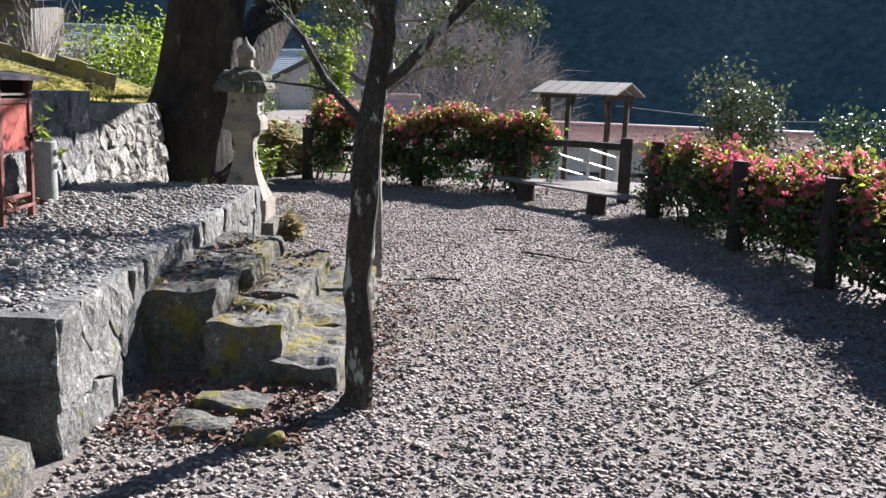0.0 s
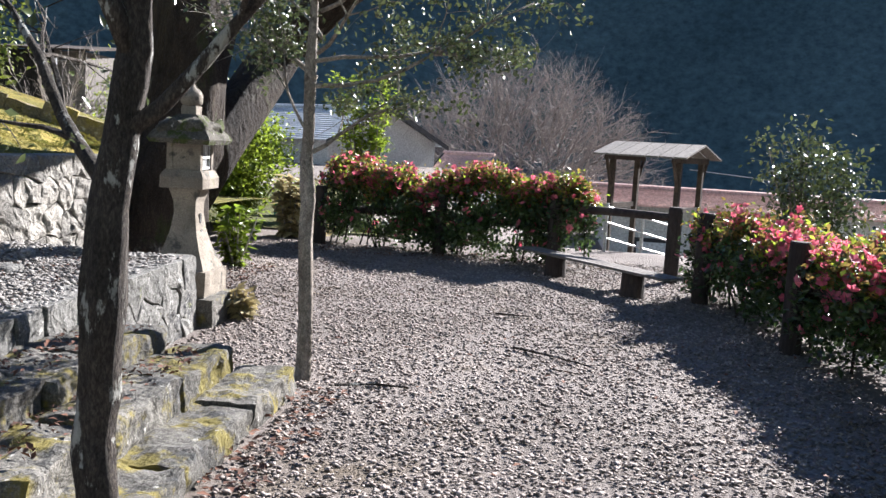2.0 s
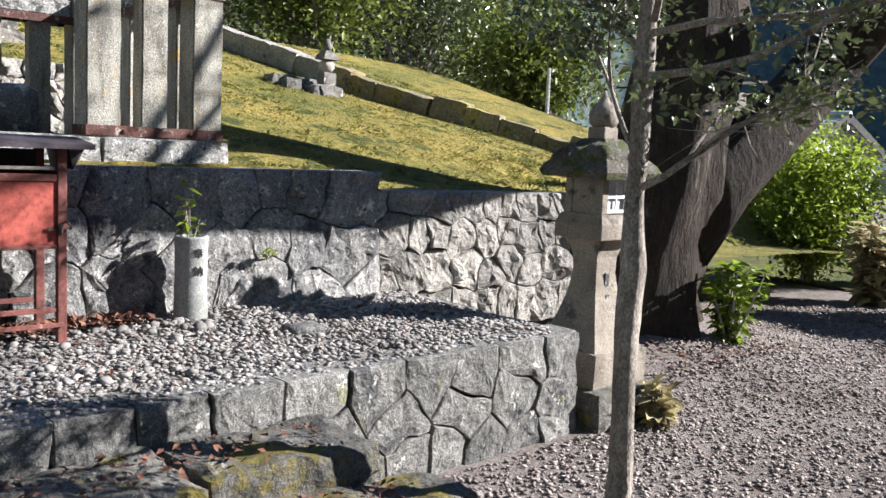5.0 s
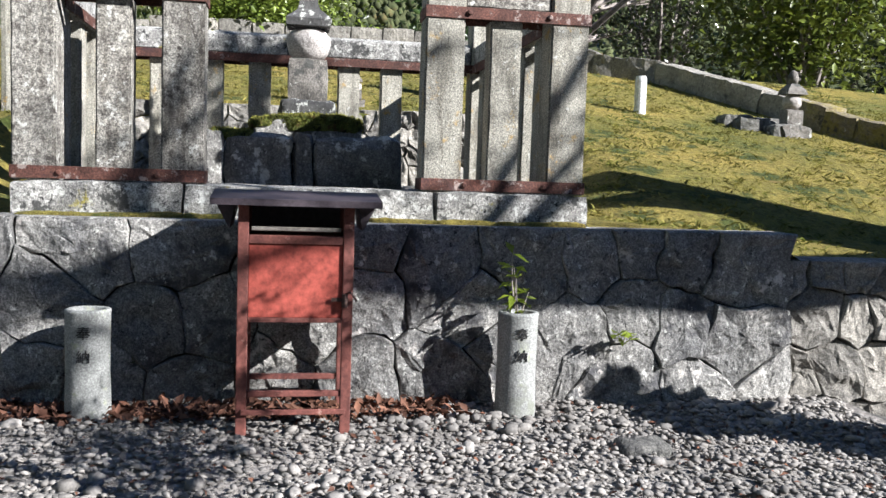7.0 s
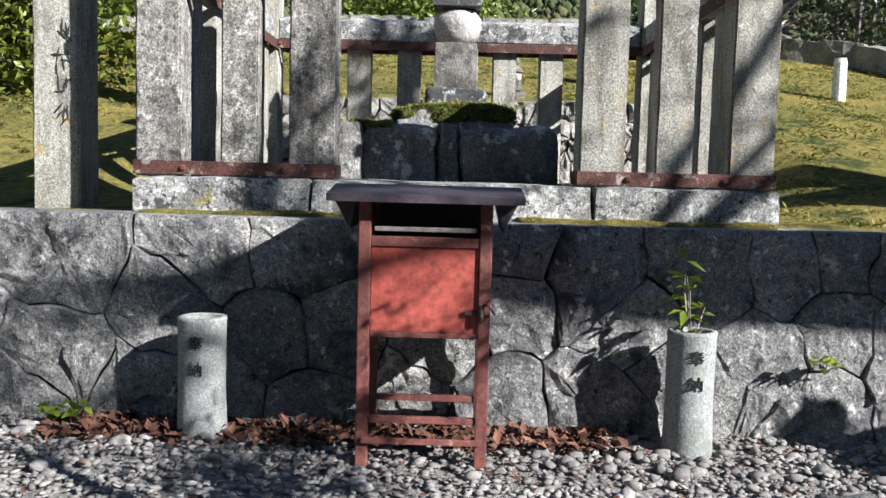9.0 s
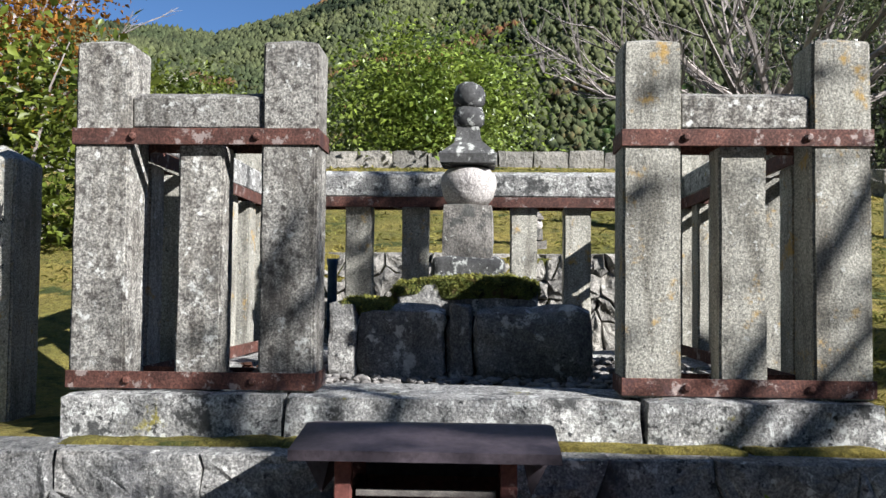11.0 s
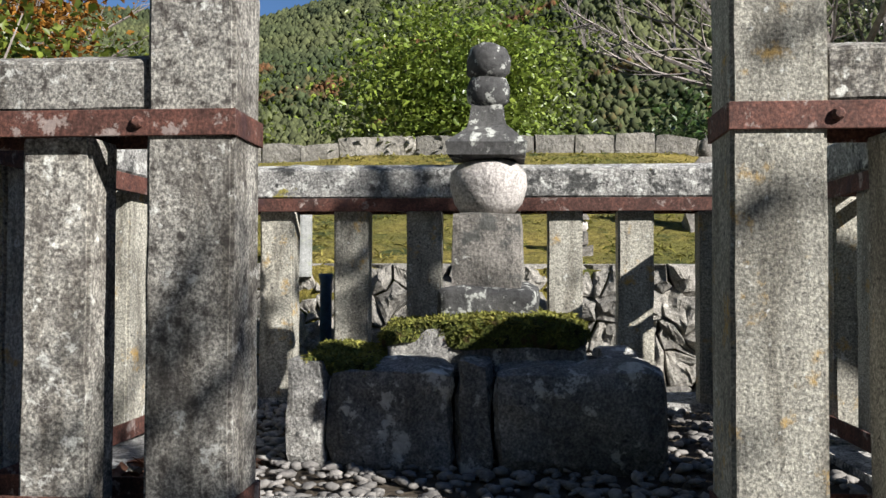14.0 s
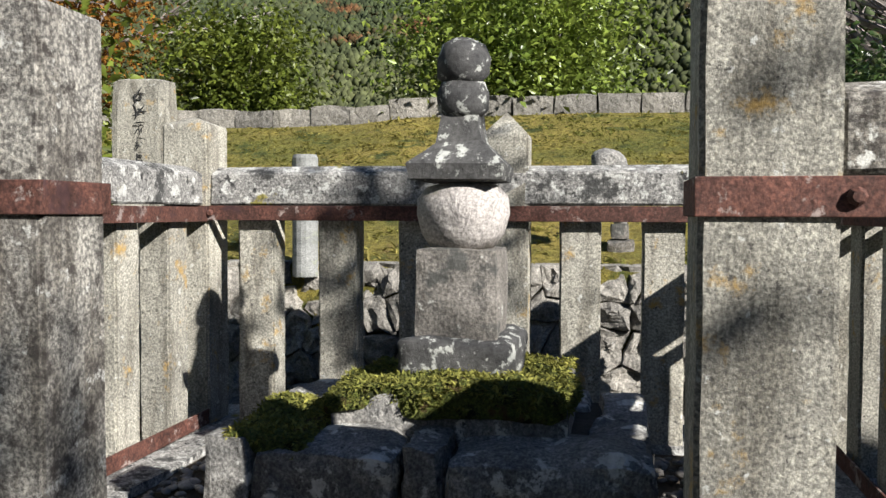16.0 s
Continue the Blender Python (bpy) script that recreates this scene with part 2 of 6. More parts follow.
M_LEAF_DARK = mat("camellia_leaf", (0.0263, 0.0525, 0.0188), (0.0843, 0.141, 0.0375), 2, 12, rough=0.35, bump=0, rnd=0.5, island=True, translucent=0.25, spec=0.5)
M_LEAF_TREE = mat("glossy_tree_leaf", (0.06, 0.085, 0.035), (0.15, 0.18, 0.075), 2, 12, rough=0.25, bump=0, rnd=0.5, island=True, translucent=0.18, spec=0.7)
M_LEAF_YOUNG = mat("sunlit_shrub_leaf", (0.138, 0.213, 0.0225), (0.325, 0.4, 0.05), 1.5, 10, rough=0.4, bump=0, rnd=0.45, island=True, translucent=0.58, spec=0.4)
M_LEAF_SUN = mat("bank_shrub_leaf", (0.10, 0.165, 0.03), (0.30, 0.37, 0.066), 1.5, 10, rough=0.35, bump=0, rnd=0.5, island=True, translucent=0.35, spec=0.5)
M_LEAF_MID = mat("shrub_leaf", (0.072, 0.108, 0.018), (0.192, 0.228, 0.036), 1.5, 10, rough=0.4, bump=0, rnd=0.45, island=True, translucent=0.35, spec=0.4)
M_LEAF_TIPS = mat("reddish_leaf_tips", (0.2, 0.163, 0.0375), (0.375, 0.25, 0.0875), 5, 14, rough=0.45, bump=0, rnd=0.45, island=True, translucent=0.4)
M_LEAF_RUST = mat("autumn_leaf", (0.20, 0.09, 0.015), (0.36, 0.17, 0.03), 2, 10, bump=0, rnd=0.4, island=True, translucent=0.35)
M_PINK = mat("pink_petal", (0.62, 0.10, 0.18), (0.80, 0.27, 0.34), 3, 10, rough=0.6, bump=0, rnd=0.3, island=True, translucent=0.4)
M_LITTER = mat("fallen_leaf", (0.07, 0.03, 0.02), (0.20, 0.095, 0.06), 2, 20, rough=0.8, bump=0, rnd=0.5, island=True)
M_LOG = mat("weathered_log", (0.025, 0.02, 0.02), (0.07, 0.055, 0.05), 6, 30, bump=0.6, depth=0.01, stretch=(1, 1, 0.3), rnd=0.15)
M_WOOD_GREY = mat("grey_timber", (0.10, 0.09, 0.085), (0.24, 0.22, 0.20), 4, 40, bump=0.5, depth=0.006, stretch=(1, 8, 8), rnd=0.15)
M_WOOD_DARK = mat("dark_timber", (0.035, 0.027, 0.022), (0.09, 0.07, 0.058), 5, 40, bump=0.5, depth=0.006, rnd=0.15)
M_SHED = mat("blackened_boards", (0.012, 0.012, 0.013), (0.035, 0.032, 0.03), 5, 40, bump=0.5, depth=0.006, rnd=0.3)
# tile grey raised and glossed to carry the haze over the far roofs
M_TILE_HAZED = mat("hazed_grey_roof_tile", (0.46, 0.49, 0.53), (0.62, 0.65, 0.69), 1, 12, rough=0.25, bump=0.2, rnd=0.12)
M_PINKROOF = mat("faded_red_sheet", (0.58, 0.37, 0.33), (0.70, 0.48, 0.43), 0.8, 10, rough=0.6, bump=0.1, rnd=0.05)
M_PLASTER = mat("grey_plaster", (0.5, 0.51, 0.52), (0.6, 0.605, 0.61), 0.8, 14, bump=0.2, rnd=0.05)
M_TRIM = mat("dark_house_trim", (0.03, 0.03, 0.035), (0.06, 0.06, 0.065), 3, 20, rnd=0.05)
M_GALV = mat("galvanised_rail", (0.45, 0.46, 0.47), (0.62, 0.63, 0.64), 5, 40, rough=0.45, metal=0.5, bump=0.05, rnd=0.05)
M_BLUE = mat("dark_blue_enamel", (0.02, 0.05, 0.10), (0.035, 0.075, 0.14), 5, 40, rough=0.4, bump=0.05, rnd=0)
M_NET = mat("green_net", (0.06, 0.22, 0.18), (0.10, 0.32, 0.27), 4, 40, bump=0, rnd=0)
M_WHITE = mat("white_marker_paint", (0.66, 0.67, 0.68), (0.78, 0.78, 0.78), 3, 40, bump=0.1, rnd=0.03)
# lightened and made translucent, in place of haze that softens the slope
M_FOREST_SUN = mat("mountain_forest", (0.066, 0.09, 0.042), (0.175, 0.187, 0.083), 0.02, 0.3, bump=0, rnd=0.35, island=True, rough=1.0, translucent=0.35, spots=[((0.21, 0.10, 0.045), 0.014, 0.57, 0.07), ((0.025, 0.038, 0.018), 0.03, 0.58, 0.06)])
# blue cast of distant haze is put into the cedar colour
M_FOREST_HAZED = mat("hazed_cedar_forest", (0.062, 0.096, 0.094), (0.12, 0.165, 0.155), 0.035, 0.9, bump=0, rnd=0, rough=1.0, stretch=(1, 1, 0.5))


# ---- mesh building ----
class Mesh:
    """Collects vertices and faces for one mesh."""

    def __init__(self):
        self.v, self.f = [], []

    def add(self, verts, faces):
        n = len(self.v)
        self.v += [tuple(p) for p in verts]
        self.f += [tuple(i + n for i in q) for q in faces]
        return self

    def box(self, lo, hi, m=None, bev=0.0):
        """A box with chamfered edges."""
        lo, hi = Vector(lo), Vector(hi)
        bm = bmesh.new()
        bmesh.ops.create_cube(bm, size=1)
        for v in bm.verts:
            v.co = Vector([(lo[i] + hi[i]) / 2 + v.co[i] * (hi[i] - lo[i]) for i in range(3)])
        if bev:
            bmesh.ops.bevel(bm, geom=bm.edges[:], offset=bev, segments=2, affect="EDGES", profile=0.6)
        return self.bm(bm, m)

    def bm(self, bm, m=None):
        bm.verts.index_update()
        self.add([(m @ v.co) if m else v.co for v in bm.verts], [[v.index for v in f.verts] for f in bm.faces])
        bm.free()
        return self

    def tube(self, path, radii, sides=8, cap=True, wobble=0.0):
        path = [Vector(p) for p in path]
        n, base = len(path), len(self.v)
        ref = None
        for i, p in enumerate(path):
            d = (path[min(i + 1, n - 1)] - path[max(i - 1, 0)]).normalized()
            if ref is None:
                ref = d.orthogonal().normalized()
            ref = (ref - d * ref.dot(d)).normalized()
            side = d.cross(ref)
            for k in range(sides):
                a = math.tau * k / sides
                r = radii[i] if not wobble else radii[i] * (1 + wobble * noise.noise(p * 2.3 + Vector((math.cos(a), math.sin(a), 0)) * 1.7))
                self.v.append(tuple(p + (ref * math.cos(a) + side * math.sin(a)) * r))
        for i in range(n - 1):
            for k in range(sides):
                a, b = base + i * sides + k, base + i * sides + (k + 1) % sides
                self.f.append((a, b, b + sides, a + sides))
        if cap:
            self.f.append(tuple(base + k for k in reversed(range(sides))))
            self.f.append(tuple(base + (n - 1) * sides + k for k in range(sides)))
        return self

    def lathe(self, profile, sides=20, centre=(0, 0), square=False, jitter=0.0):
        """Turns (radius, z) pairs round the upright axis; square: four flat sides of that half width."""
        base, n = len(self.v), len(profile)
        sides = 4 if square else sides
        for r, z in profile:
            for k in range(sides):
                a = math.tau * (k + (0.5 if square else 0)) / sides
                rr = r * (math.sqrt(2) if square else 1)
                p = Vector((centre[0] + rr * math.cos(a), centre[1] + rr * math.sin(a), z))
                if jitter:
                    p += noise.noise_vector(p * 9) * jitter
                self.v.append(tuple(p))
        for i in range(n - 1):
            for k in range(sides):
                a, b = base + i * sides + k, base + i * sides + (k + 1) % sides
                self.f.append((a, b, b + sides, a + sides))
        self.f.append(tuple(base + k for k in reversed(range(sides))))
        self.f.append(tuple(base + (n - 1) * sides + k for k in range(sides)))
        return self

    def rock(self, lo, hi, cuts=3, rough=0.02, seed=0.0, round_=0.25, m=None):
        """A rough hewn block: a cut cube, its edges eased and its faces uneven."""
        lo, hi = Vector(lo), Vector(hi)
        c, h = (lo + hi) / 2, (hi - lo) / 2
        bm = bmesh.new()
        bmesh.ops.create_cube(bm, size=2)
        bmesh.ops.subdivide_edges(bm, edges=bm.edges[:], cuts=cuts, use_grid_fill=True)
        ease = min(h) * round_
        for v in bm.verts:
            u = v.co.copy()
            q = Vector([u[i] * h[i] for i in range(3)])
            inner = Vector([max(-h[i] + ease, min(h[i] - ease, q[i])) for i in range(3)])
            d = q - inner
            if d.length > 1e-6:
                q = inner + d.normalized() * ease
            w = c + q
            v.co = w + noise.noise_vector(w * 5.0 + Vector((seed, seed * 1.7, 0))) * rough + noise.noise_vector(w * 14.0 + Vector((seed, 0, 3))) * rough * 0.5
        return self.bm(bm, m)

    def data(self, name, material, smooth=False):
        me = bpy.data.meshes.new(name)
        me.from_pydata(self.v, [], self.f)
        me.materials.append(material)
        if smooth:
            me.shade_smooth()
        me.update()
        return me


def part(name, mesh, material, parent, label="", smooth=False):
    """One mesh as one object under a thing or a part, in the parent's own frame."""
    ob = new(name, mesh if isinstance(mesh, bpy.types.Mesh) else mesh.data(name, material, smooth))
    ob.parent = parent
    return tagged(ob, label)


def thing(name, at, label, category, group="", kind="", mesh=None, material=None, smooth=False):
    ob = new(name, mesh.data(name, material, smooth) if mesh else None)
    ob.location = at
    return tagged(ob, label, category, group, kind)


def bulk(name, verts, faces, material, smooth=False):
    """A mesh from numpy arrays of equal faces."""
    me = bpy.data.meshes.new(name)
    k = faces.shape[1]
    me.vertices.add(len(verts))
    me.vertices.foreach_set("co", verts.astype(np.float32).ravel())
    me.loops.add(faces.size)
    me.loops.foreach_set("vertex_index", faces.astype(np.int32).ravel())
    me.polygons.add(len(faces))
    me.polygons.foreach_set("loop_start", np.arange(0, faces.size, k, dtype=np.int32))
    me.materials.append(material)
    me.update(calc_edges=True)
    me.validate()
    if smooth:
        me.shade_smooth()
    return me


rng = np.random.default_rng(7)


def turns(n, tilt=math.pi):
    """n random rotation matrices: any spin round z, then a tilt up to the given angle."""
    a, b, c = rng.uniform(0, math.tau, n), rng.uniform(-tilt, tilt, n), rng.uniform(0, math.tau, n)
    z = np.zeros((n, 3, 3))
    z[:, 0, 0], z[:, 0, 1], z[:, 1, 0], z[:, 1, 1], z[:, 2, 2] = np.cos(a), -np.sin(a), np.sin(a), np.cos(a), 1
    x = np.zeros((n, 3, 3))
    x[:, 0, 0], x[:, 1, 1], x[:, 1, 2], x[:, 2, 1], x[:, 2, 2] = 1, np.cos(b), -np.sin(b), np.sin(b), np.cos(b)
    y = np.zeros((n, 3, 3))
    y[:, 0, 0], y[:, 0, 1], y[:, 1, 0], y[:, 1, 1], y[:, 2, 2] = np.cos(c), -np.sin(c), np.sin(c), np.cos(c), 1
    return z @ x @ y


LEAF = np.array([(0, 0, 0), (0.28, 0.42, 0.10), (0, 1.0, -0.08), (-0.28, 0.42, 0.10)])   # a folded blade


def leaf_mesh(name, points, size, material, tilt=math.pi, vary=0.4, slim=1.0):
    """One blade at each point, turned at random."""
    p = np.asarray(points, float)
    n = len(p)
    s = size * rng.uniform(1 - vary, 1 + vary, n)
    shape = LEAF * np.array([slim, 1, 1])
    v = np.einsum("nij,kj->nki", turns(n, tilt), shape) * s[:, None, None] + p[:, None, :]
    base = (np.arange(n) * 4)[:, None]
    return bulk(name, v.reshape(-1, 3), np.concatenate([base + np.array([[0, 1, 2]]), base + np.array([[0, 2, 3]])]), material)


def flower_mesh(name, points, size, material):
    """Camellia heads: six cupped petals each."""
    p = np.asarray(points, float)
    pet = []
    for k in range(6):
        a, b, c = math.tau * k / 6, math.tau * (k + 0.75) / 6, math.tau * (k - 0.75) / 6
        pet.append([(0, 0, 0), (0.7 * math.cos(c), 0.7 * math.sin(c), 0.28), (1.0 * math.cos(a), 1.0 * math.sin(a), 0.42 + 0.1 * (k % 2)), (0.7 * math.cos(b), 0.7 * math.sin(b), 0.28)])
    shape = np.array(pet).reshape(-1, 3)
    n = len(p)
    s = size * rng.uniform(0.6, 1.15, n)
    v = np.einsum("nij,kj->nki", turns(n, 1.7), shape) * s[:, None, None] + p[:, None, :]
    f = (np.arange(n * 6) * 4)[:, None] + np.array([[0, 1, 2, 3]])
    return bulk(name, v.reshape(-1, 3), f, material)


t_ = (1 + 5 ** 0.5) / 2
ICO_V = np.array([(-1, t_, 0), (1, t_, 0), (-1, -t_, 0), (1, -t_, 0), (0, -1, t_), (0, 1, t_), (0, -1, -t_), (0, 1, -t_), (t_, 0, -1), (t_, 0, 1), (-t_, 0, -1), (-t_, 0, 1)]) / math.sqrt(1 + t_ * t_)
ICO_F = np.array([(0, 11, 5), (0, 5, 1), (0, 1, 7), (0, 7, 10), (0, 10, 11), (1, 5, 9), (5, 11, 4), (11, 10, 2), (10, 7, 6), (7, 1, 8), (3, 9, 4), (3, 4, 2), (3, 2, 6), (3, 6, 8), (3, 8, 9), (4, 9, 5), (2, 4, 11), (6, 2, 10), (8, 6, 7), (9, 8, 1)])


def pebble_mesh(name, points, size, material, flat=0.5, tilt=0.5, vary=0.5, smooth=False):
    """Small uneven stones, one at each point."""
    p = np.asarray(points, float)
    n = len(p)
    s = size * rng.uniform(1 - vary, 1 + vary, n)
    axes = np.stack([rng.uniform(0.8, 1.3, n), rng.uniform(0.55, 0.95, n), rng.uniform(0.6, 1.3, n) * flat], 1)
    v = ICO_V[None] * rng.uniform(0.78, 1.15, (n, 12, 1)) * axes[:, None, :]
    v = np.einsum("nij,nkj->nki", turns(n, tilt), v) * s[:, None, None] + p[:, None, :]
    f = (np.arange(n) * 12)[:, None, None] + ICO_F[None]
    return bulk(name, v.reshape(-1, 3), f.reshape(-1, 3), material, smooth)


CHIP_V = np.array([(x, y, z) for z in (-1, 1) for y in (-1, 1) for x in (-1, 1)], float) * 0.75
CHIP_F = np.array([(0, 2, 3), (0, 3, 1), (4, 5, 7), (4, 7, 6), (0, 1, 5), (0, 5, 4), (1, 3, 7), (1, 7, 5), (3, 2, 6), (3, 6, 7), (2, 0, 4), (2, 4, 6)])


def chip_mesh(name, points, size, material, flat=0.5, tilt=0.6, vary=0.55):
    """Angular gravel chips, one at each point."""
    p = np.asarray(points, float)
    n = len(p)
    s = size * rng.uniform(1 - vary, 1 + vary, n)
    axes = np.stack([rng.uniform(0.8, 1.35, n), rng.uniform(0.5, 0.95, n), rng.uniform(0.6, 1.3, n) * flat], 1)
    v = CHIP_V[None] * rng.uniform(0.55, 1.2, (n, 8, 3)) * axes[:, None, :]
    v = np.einsum("nij,nkj->nki", turns(n, tilt), v) * s[:, None, None] + p[:, None, :]
    f = (np.arange(n) * 8)[:, None, None] + CHIP_F[None]
    return bulk(name, v.reshape(-1, 3), f.reshape(-1, 3), material)


def cells(seeds, u0, u1, v0, v1):
    """The polygons nearest to each seed inside a rectangle."""
    out = []
    for i, a in enumerate(seeds):
        poly = [(u0, v0), (u1, v0), (u1, v1), (u0, v1)]
        for j, b in enumerate(seeds):
            if i == j:
                continue
            mx, my, nx, ny = (a[0] + b[0]) / 2, (a[1] + b[1]) / 2, b[0] - a[0], b[1] - a[1]
            side = [(p[0] - mx) * nx + (p[1] - my) * ny for p in poly]
            res = []
            for k in range(len(poly)):
                p, q, sp, sq = poly[k], poly[(k + 1) % len(poly)], side[k], side[(k + 1) % len(poly)]
                if sp <= 0:
                    res.append(p)
                if sp * sq < 0:
                    w = sp / (sp - sq)
                    res.append((p[0] + (q[0] - p[0]) * w, p[1] + (q[1] - p[1]) * w))
            poly = res
            if not poly:
                break
        if len(poly) > 2:
            out.append(poly)
    return out


def wall_stone(poly, place, gap=0.012, proud=0.06, depth=0.16, seed=0, rough=0.012, wob=0.016, lean=0.22, top=99.0):
    """A face stone on the polygon: joint, eased arris and a bulging uneven face. place(u, v, w) gives the point w in front of the wall's plane."""
    mesh = Mesh()
    cu, cv = sum(p[0] for p in poly) / len(poly), sum(p[1] for p in poly) / len(poly)
    ring = []
    for k in range(len(poly)):
        p, q = poly[k], poly[(k + 1) % len(poly)]
        steps = max(1, round(math.hypot(q[0] - p[0], q[1] - p[1]) / 0.06))
        ring += [(p[0] + (q[0] - p[0]) * s / steps, p[1] + (q[1] - p[1]) * s / steps) for s in range(steps)]
    n = len(ring)
    tu, tv = noise.noise(Vector((cu * 31, cv * 17, 2))) * lean, noise.noise(Vector((cu * 19, cv * 37, 9))) * lean
    layers = [(gap * 1.2, 0, -depth), (gap, 0, proud * 0.8), (gap + 0.006, 0, proud * 0.96), (gap + 0.03, 0, proud), (gap + 0.03, 0.25, proud * 1.02), (gap + 0.03, 0.5, proud * 1.03), (gap + 0.03, 0.75, proud * 1.03)]
    for inset, inward, w in layers:
        for u, v in ring:
            d = math.hypot(u - cu, v - cv) or 1
            k = max(0.15, 1 - inset / d) * (1 - inward)
            pu, pv = cu + (u - cu) * k, cv + (v - cv) * k
            j = noise.noise_vector(Vector((u * 7, v * 7, seed * 3.1))) * 0.45 + noise.noise_vector(Vector((u * 6, v * 6, 40))) * 1.5 + noise.noise_vector(Vector((u * 17, v * 17, 20))) * 0.7
            relief = noise.noise(Vector((pu * 9, pv * 9, seed))) + 0.55 * noise.noise(Vector((pu * 21, pv * 21, seed + 5)))
            ww = w + (0 if w < 0 else relief * wob + (pu - cu) * tu + (pv - cv) * tv)
            mesh.v.append(tuple(place(pu + j.x * rough, pv + (0 if v > top - 0.002 and not inward else j.y * rough), ww)))
    mesh.v.append(tuple(place(cu, cv, proud * 1.02 + noise.noise(Vector((cu * 9, cv * 9, seed))) * wob)))
    last = len(layers) - 1
    for a in range(last):
        for k in range(n):
            mesh.f.append((a * n + k, a * n + (k + 1) % n, (a + 1) * n + (k + 1) % n, (a + 1) * n + k))
    for k in range(n):
        mesh.f.append((last * n + k, last * n + (k + 1) % n, (last + 1) * n))
    return mesh


def stone_wall(parent, seeds, rect, place, material, **kw):
    for i, poly in enumerate(cells(seeds, *rect)):
        part("stone", wall_stone(poly, place, seed=i, top=rect[3], **kw), material, parent)


def grown(start, way, length, r0, r1, bend=0.25, up=0.1, n=6, seed=0):
    """The bent centre line of a limb, and its radii."""
    d, p = Vector(way).normalized(), Vector(start)
    pts, rad = [p.copy()], [r0]
    for i in range(1, n + 1):
        d = (d + noise.noise_vector(p * 1.9 + Vector((seed * 5.3, seed, i))) * bend + Vector((0, 0, up))).normalized()
        p = p + d * (length / n)
        pts.append(p.copy())
        rad.append(r0 + (r1 - r0) * i / n)
    return pts, rad


# ---- the ground ----
def lawn_z(x, y):
    """Height of the mossy bank behind the retaining wall."""
    k = max(0.0, 1.0 - max(0.0, abs(y - 5.65) - 1.6) / 0.6)         # level ground round the stone fence
    z = (1 - k) * (1.35 + 0.26 * max(0.0, -4.2 - x)) + k * (1.38 if x > -6.3 else 2.06 + 0.24 * (-6.3 - x))
    if y > 8.5:
        z -= 0.03 * (y - 8.5)
    z += 0.10 * max(0.0, min(1.0, (-9.6 - x) / 1.3)) * max(0.0, min(1.0, 9.4 - y))         # turf banked up against the edging
    z += 0.03 * noise.noise(Vector((x * 0.6, y * 0.6, 0)))
    w = max(0.0, min(1.0, (x + 4.4) / 0.8)) * max(0.0, min(1.0, (y - 7.8) / 0.2)) * max(0.0, min(1.0, (10.0 - y) / 0.3))          # down to the lower wall's top
    return z * (1 - w) + (1.235 - 0.022 * (y - 7.8)) * w


def court_z(x, y):
    return 0.0 + 0.012 * max(0, y - 8) * 0.8


def grid_sheet(x0, x1, nx, y0, y1, ny, height):
    m = Mesh()
    for j in range(ny + 1):
        for i in range(nx + 1):
            x, y = x0 + (x1 - x0) * i / nx, y0 + (y1 - y0) * j / ny
            m.v.append((x, y, height(x, y)))
    for j in range(ny):
        for i in range(nx):
            a = j * (nx + 1) + i
            m.f.append((a, a + 1, a + nx + 2, a + nx + 1))
    return m


def ground_z(x, y):
    """The one sheet of ground: the court, then falling to the valley floor and rising to the far slopes."""
    d = math.hypot(x - 0, y - 6)
    z = court_z(x, y) - 0.006
    z += 0.24 * math.exp(-((x + 3.2) ** 2 + (y - 10.8) ** 2) / 0.9)          # earth heaped round the great tree
    if y > 15.5 and x > -3.0:
        z -= min(2.0, (y - 15.5) * 0.35)
    if x > 3.8:
        z -= min(2.5, (x - 3.8) * 0.5)
    return z + 0.01 * noise.noise(Vector((x * 0.9, y * 0.9, 3)))


edges_x = [-900, -300, -100, -40, -20, -12] + [-10 + 0.5 * i for i in range(41)] + [12, 16, 25, 40, 100, 300, 900]
edges_y = [-900, -300, -100, -40, -15, -8] + [-5 + 0.5 * i for i in range(56)] + [24, 28, 35, 50, 100, 300, 900]
sheet = Mesh()
for gy in edges_y:
    for gx in edges_x:
        sheet.v.append((gx, gy, ground_z(gx, gy)))
nx_ = len(edges_x)
for j in range(len(edges_y) - 1):
    for i in range(nx_ - 1):
        a = j * nx_ + i
        sheet.f.append((a, a + 1, a + nx_ + 1, a + nx_))
ground = thing("ground", (0, 0, 0), "grey gravel court with scattered dry leaves", "ground", kind="structure", mesh=sheet, material=M_GRAVEL_BED, smooth=True)

n_g = 93000
gx = rng.uniform(-3.3, 3.2, n_g)
gy = 1.2 + 12.9 * rng.uniform(0, 1, n_g) ** 1.5
keep = ~((gx < -0.45) & (gy < 6.9) & (gy > 4.3)) & ~((gx < -1.45 - 0.035 * (gy - 3.35)) & (gy < 8.9)) & ~((gx < -2.2) & (gy < 10.2)) & ((gx + 3.2) ** 2 + (gy - 10.8) ** 2 > 0.6)
gx, gy = gx[keep], gy[keep]
chips = chip_mesh("gravel", np.stack([gx, gy, 0.0096 * np.maximum(0, gy - 8) + 0.24 * np.exp(-((gx + 3.2) ** 2 + (gy - 10.8) ** 2) / 0.9) + rng.uniform(-0.003, 0.007, len(gx))], 1), 0.0124, M_GRAVEL, flat=0.38, tilt=0.55)
tagged(part("gravel", chips, None, ground, "angular grey gravel stones"), kind="stuff")

